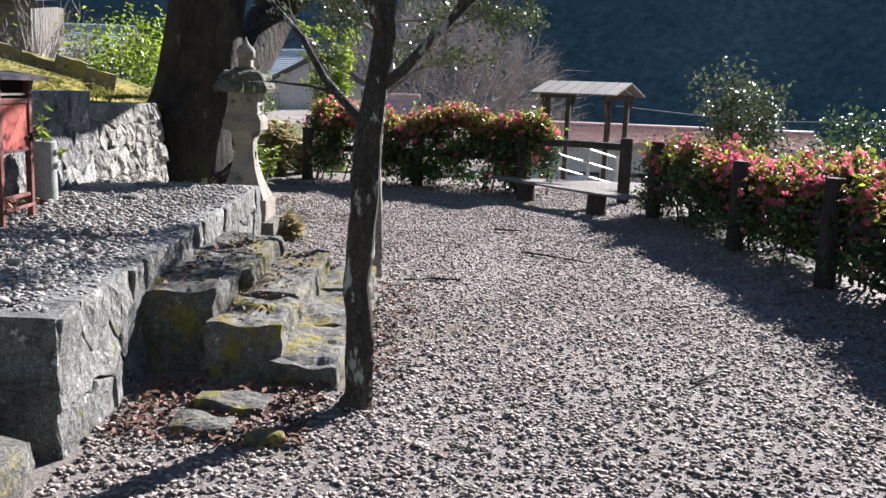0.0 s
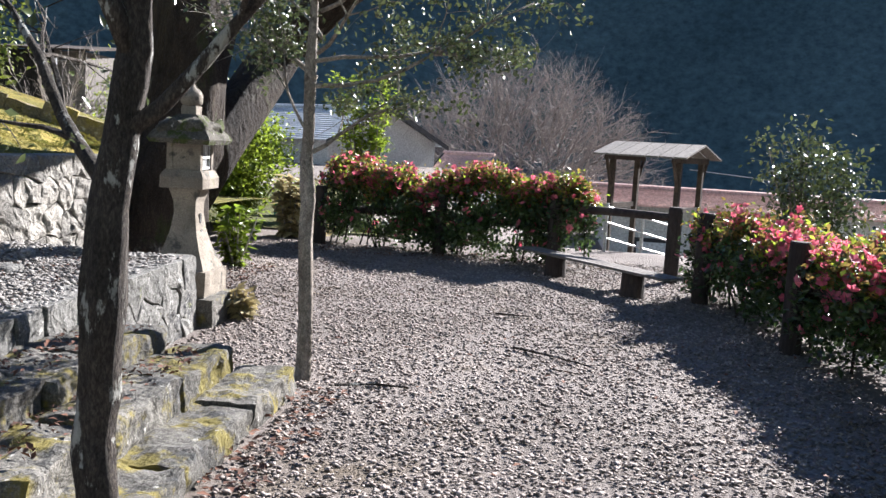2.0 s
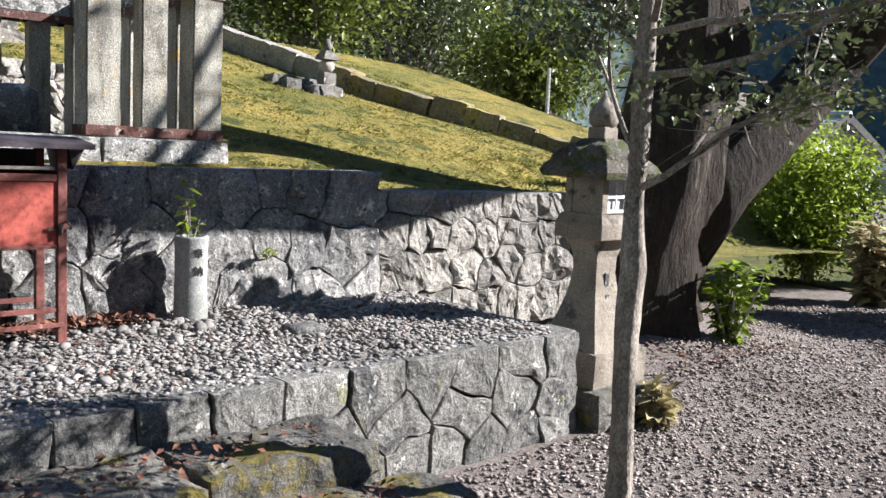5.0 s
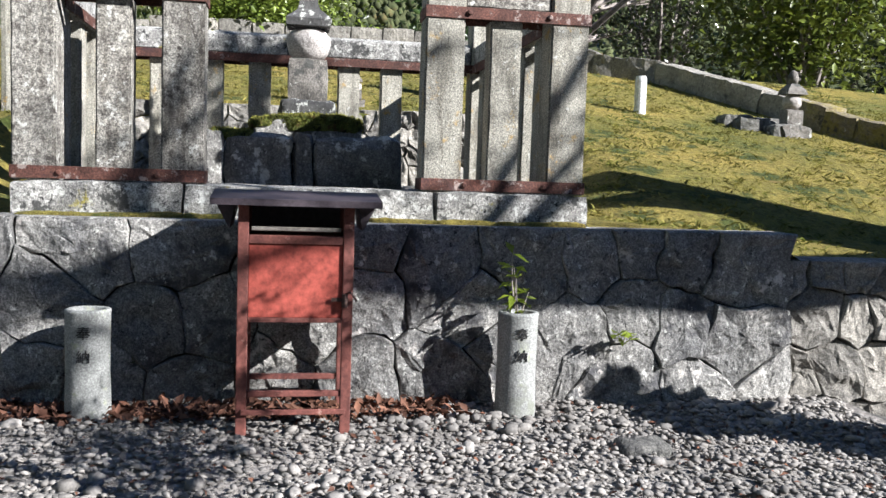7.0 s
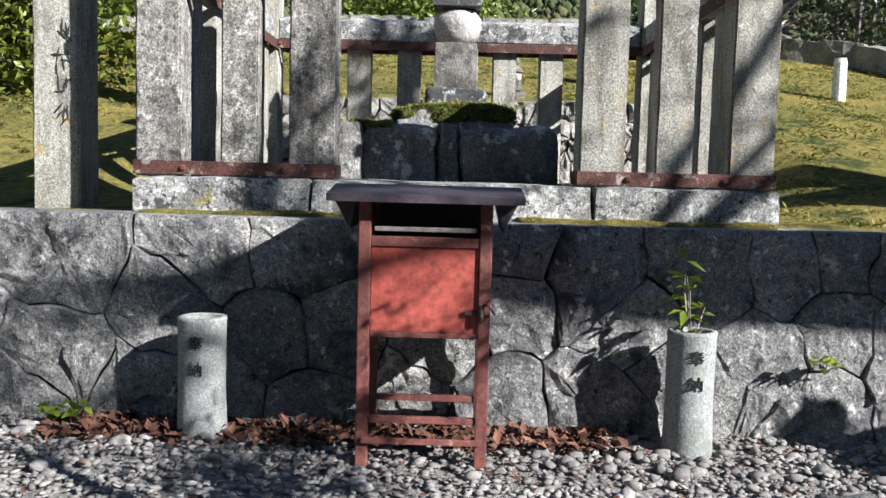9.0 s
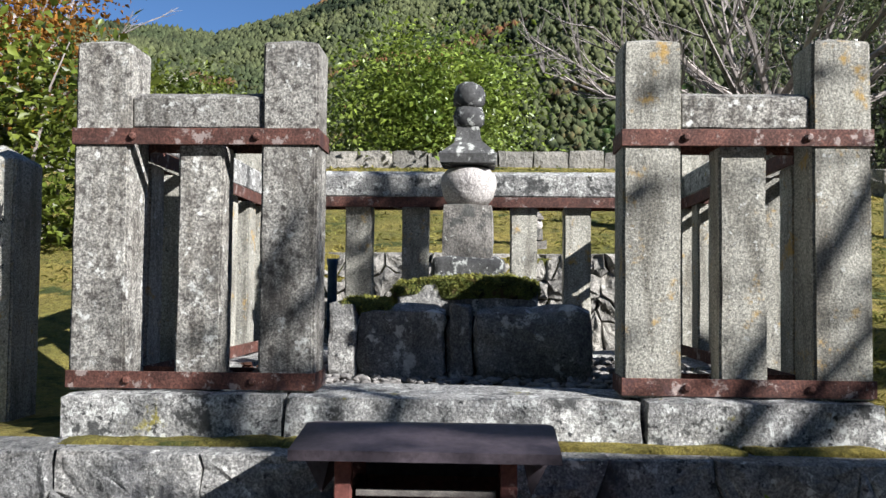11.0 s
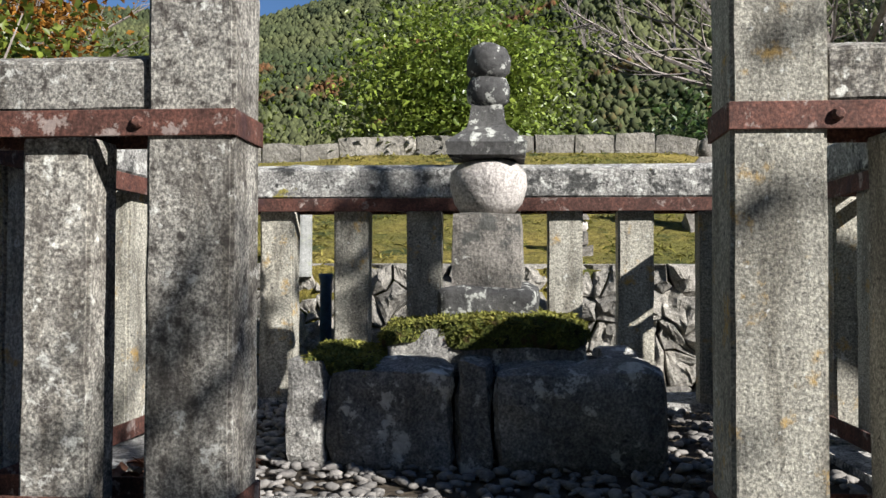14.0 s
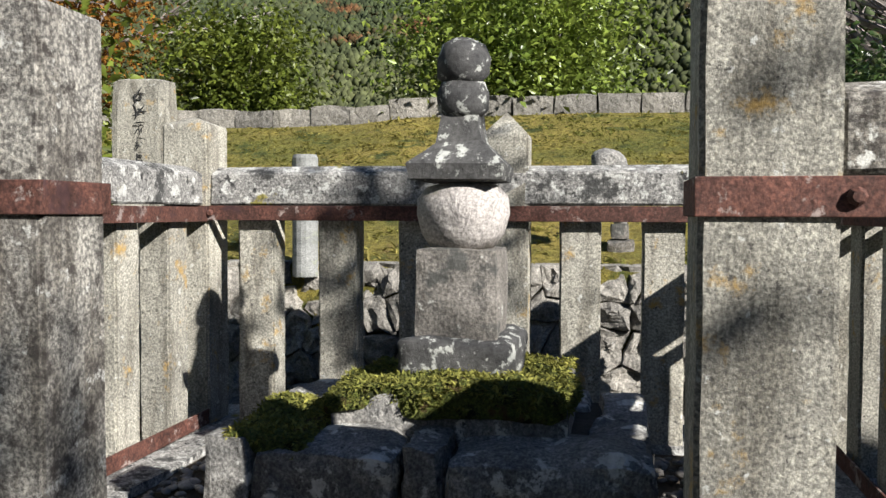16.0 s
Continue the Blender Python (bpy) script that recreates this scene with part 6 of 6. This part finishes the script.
tube = thing("flower_tube", (-6.05, 4.78, lawn_z(-6.05, 4.78)), "slim dark blue metal flower tube behind the stone fence", "vase")
part("body", Mesh().lathe([(0.03, -0.05), (0.03, 0.60), (0.036, 0.63), (0.036, 0.65), (0.028, 0.648), (0.026, 0.5)], 16), M_BLUE, tube, smooth=True)


def seedling(at, label, seed):
    s = thing("seedling", at, label, "plant", group="seedlings at the wall")
    m, tips = Mesh(), []
    for k in range(4):
        pts, rr = grown((0, 0, 0), (0.4, random.Random(seed + k).uniform(-0.8, 0.8), 1), 0.08, 0.003, 0.001, 0.2, 0, 4, seed + k)
        m.tube(pts, rr, 4)
        tips += [tuple(p) for p in pts[2:]]
    part("stem", m, M_LEAF_MID, s)
    part("leaf", leaf_mesh("leaf", tips, 0.05, M_LEAF_YOUNG, tilt=1.0, slim=1.4), None, s)


seedling((-2.98, 4.30, 0.62), "small bright green seedling among dry leaves", 3)
seedling((-2.98, 4.21, 0.60), "small bright green seedling among dry leaves", 9)
seedling((-3.03, 7.03, 0.86), "tuft of green leaves rooted in the wall", 15)

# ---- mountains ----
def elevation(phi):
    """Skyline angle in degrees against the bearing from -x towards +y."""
    # the 30 to 40 degree knots lie out of view and cut sky fill
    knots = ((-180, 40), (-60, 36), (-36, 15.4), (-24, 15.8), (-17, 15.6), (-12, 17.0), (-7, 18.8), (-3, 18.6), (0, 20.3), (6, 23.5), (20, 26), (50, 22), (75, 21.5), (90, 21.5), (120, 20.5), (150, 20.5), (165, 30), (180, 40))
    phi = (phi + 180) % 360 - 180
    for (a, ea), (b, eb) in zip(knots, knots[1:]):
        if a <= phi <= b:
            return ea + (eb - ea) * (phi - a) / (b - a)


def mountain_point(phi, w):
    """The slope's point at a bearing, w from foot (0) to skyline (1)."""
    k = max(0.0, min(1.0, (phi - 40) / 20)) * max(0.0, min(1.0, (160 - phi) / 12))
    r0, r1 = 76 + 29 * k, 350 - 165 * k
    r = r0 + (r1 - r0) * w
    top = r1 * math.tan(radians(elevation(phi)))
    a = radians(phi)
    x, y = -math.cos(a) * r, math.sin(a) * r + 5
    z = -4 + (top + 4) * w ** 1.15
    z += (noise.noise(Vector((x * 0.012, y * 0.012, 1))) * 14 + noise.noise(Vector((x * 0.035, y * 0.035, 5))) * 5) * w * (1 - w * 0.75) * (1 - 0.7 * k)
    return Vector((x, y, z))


OCTA_V = np.array([(1, 0, 0), (0, 1, 0), (-1, 0, 0), (0, -1, 0), (0, 0, 1), (0, 0, -1)], float)
OCTA_F = np.array([(0, 1, 4), (1, 2, 4), (2, 3, 4), (3, 0, 4), (1, 0, 5), (2, 1, 5), (3, 2, 5), (0, 3, 5)])


def mountain(name, label, p0, p1, material, n_tree, tall, foot, reach=1.0, size=2.3):
    np_, nw = 60, 24
    m = Mesh()
    for j in range(nw + 1):
        for i in range(np_ + 1):
            m.v.append(tuple(mountain_point(p0 + (p1 - p0) * i / np_, j / nw)))
    for j in range(nw):
        for i in range(np_):
            a = j * (np_ + 1) + i
            m.f.append((a, a + np_ + 1, a + np_ + 2, a + 1))
    hill = thing(name, (0, 0, 0), label, "mountain", kind="structure", mesh=m, material=material)
    if n_tree:
        u, w = rng.uniform(p0, min(p1, 118), n_tree), reach * rng.uniform(0, 1.0, n_tree) ** foot
        pts = np.array([tuple(mountain_point(float(a), float(b))) for a, b in zip(u, w)])
        n = len(pts)
        s = rng.uniform(0.6, 1.0, n) ** 2 * size * (0.6 + 0.5 * w)
        v = OCTA_V[None] * rng.uniform(0.5, 1.4, (n, 6, 1)) * np.array([1, 1, tall])
        v = np.einsum("nij,nkj->nki", turns(n, 0.15), v) * s[:, None, None] + (pts + np.array([0, 0, 1.0]))[:, None, :]
        if tall > 1.3:
            h = np.clip((v[:, :, 2] - pts[:, None, 2]) / (s[:, None] * tall + 1), 0, 1)
            v[:, :, :2] = pts[:, None, :2] + (v[:, :, :2] - pts[:, None, :2]) * (1 - 0.75 * h[:, :, None])
        f = (np.arange(n) * 6)[:, None, None] + OCTA_F[None]
        tagged(part("forest", bulk("forest", v.reshape(-1, 3), f.reshape(-1, 3), material, True), None, hill, "wooded slope"), kind="stuff")
    return hill


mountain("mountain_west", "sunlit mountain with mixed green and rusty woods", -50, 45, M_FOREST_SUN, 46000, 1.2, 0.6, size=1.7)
mountain("mountain_north", "steep mountain of dark shaded cedar woods", 45, 150, M_FOREST_HAZED, 0, 1, 1)
# never in view; added to darken faces turned towards -y
mountain("mountain_behind", "unseen slope added behind the court to block sky light", 150, 310, M_FOREST_HAZED, 0, 1, 1)

# ---- fallen leaves and sticks ----
def litter(name, label, n, x0, x1, y0, y1, z, size=0.05, tilt=0.5):
    p = np.stack([rng.uniform(x0, x1, n), rng.uniform(y0, y1, n), z + rng.uniform(0, 0.02, n)], 1)
    ob = new(name, leaf_mesh(name, p, size, M_LITTER, tilt=tilt, slim=0.95))
    return tagged(ob, label, "leaves", kind="stuff")


litter("fallen_leaves", "brown fallen leaves drifted along the retaining wall", 1700, -3.08, -2.82, 4.2, 6.3, 0.60, 0.048, 1.2)
litter("fallen_leaves", "dry brown leaves heaped beside the steps", 700, -1.42, -0.55, 3.55, 4.35, 0.012, 0.045, 0.8)
litter("fallen_leaves", "dry leaves lying on the upper step", 210, -1.5, -1.2, 4.6, 6.3, 0.437, 0.036, 0.9)
litter("fallen_leaves", "dry leaves lying on the middle step", 190, -1.16, -0.88, 4.6, 6.5, 0.297, 0.036, 0.9)
litter("fallen_leaves", "dry leaves along the foot of the steps", 220, -0.5, -0.2, 4.3, 6.9, 0.015, 0.05)
litter("fallen_leaves", "dry leaf scraps among the terrace pebbles", 500, -3.0, -1.7, 3.6, 8.0, 0.59, 0.026, 0.9)
litter("fallen_leaves", "brown leaves inside the stone fence", 160, -4.2, -3.8, 4.7, 5.0, 1.51, 0.06, 0.9)
litter("fallen_leaves", "pink petals and leaves under the hedge", 350, -2.4, 1.3, 13.0, 13.9, 0.06, 0.05)
litter("fallen_leaves", "brown leaves drifted on the earth at the great tree's foot", 320, -2.6, -1.9, 9.6, 11.2, 0.1, 0.045, 0.8)
litter("fallen_leaves", "scattered dry leaves on the gravel court", 260, -0.6, 3.0, 2.0, 12.5, 0.02, 0.045)
for i, (x, y, a, L) in enumerate(((0.75, 8.4, -0.55, 0.75), (0.55, 9.7, -0.15, 0.3), (1.35, 4.6, 0.75, 0.35), (-0.3, 6.95, 0.4, 0.3), (-0.1, 7.05, -0.2, 0.25))):
    pts, rr = grown((0, 0, 0.015), (math.cos(a), math.sin(a), 0), L, 0.011, 0.005, 0.15, 0.0, 6, i)
    pts = [Vector((p.x, p.y, 0.018)) for p in pts]
    thing("stick", (x, y, court_z(x, y)), "dry fallen stick lying on the gravel", "stick", group="fallen sticks", mesh=Mesh().tube(pts, rr, 6), material=M_BARK_DARK)
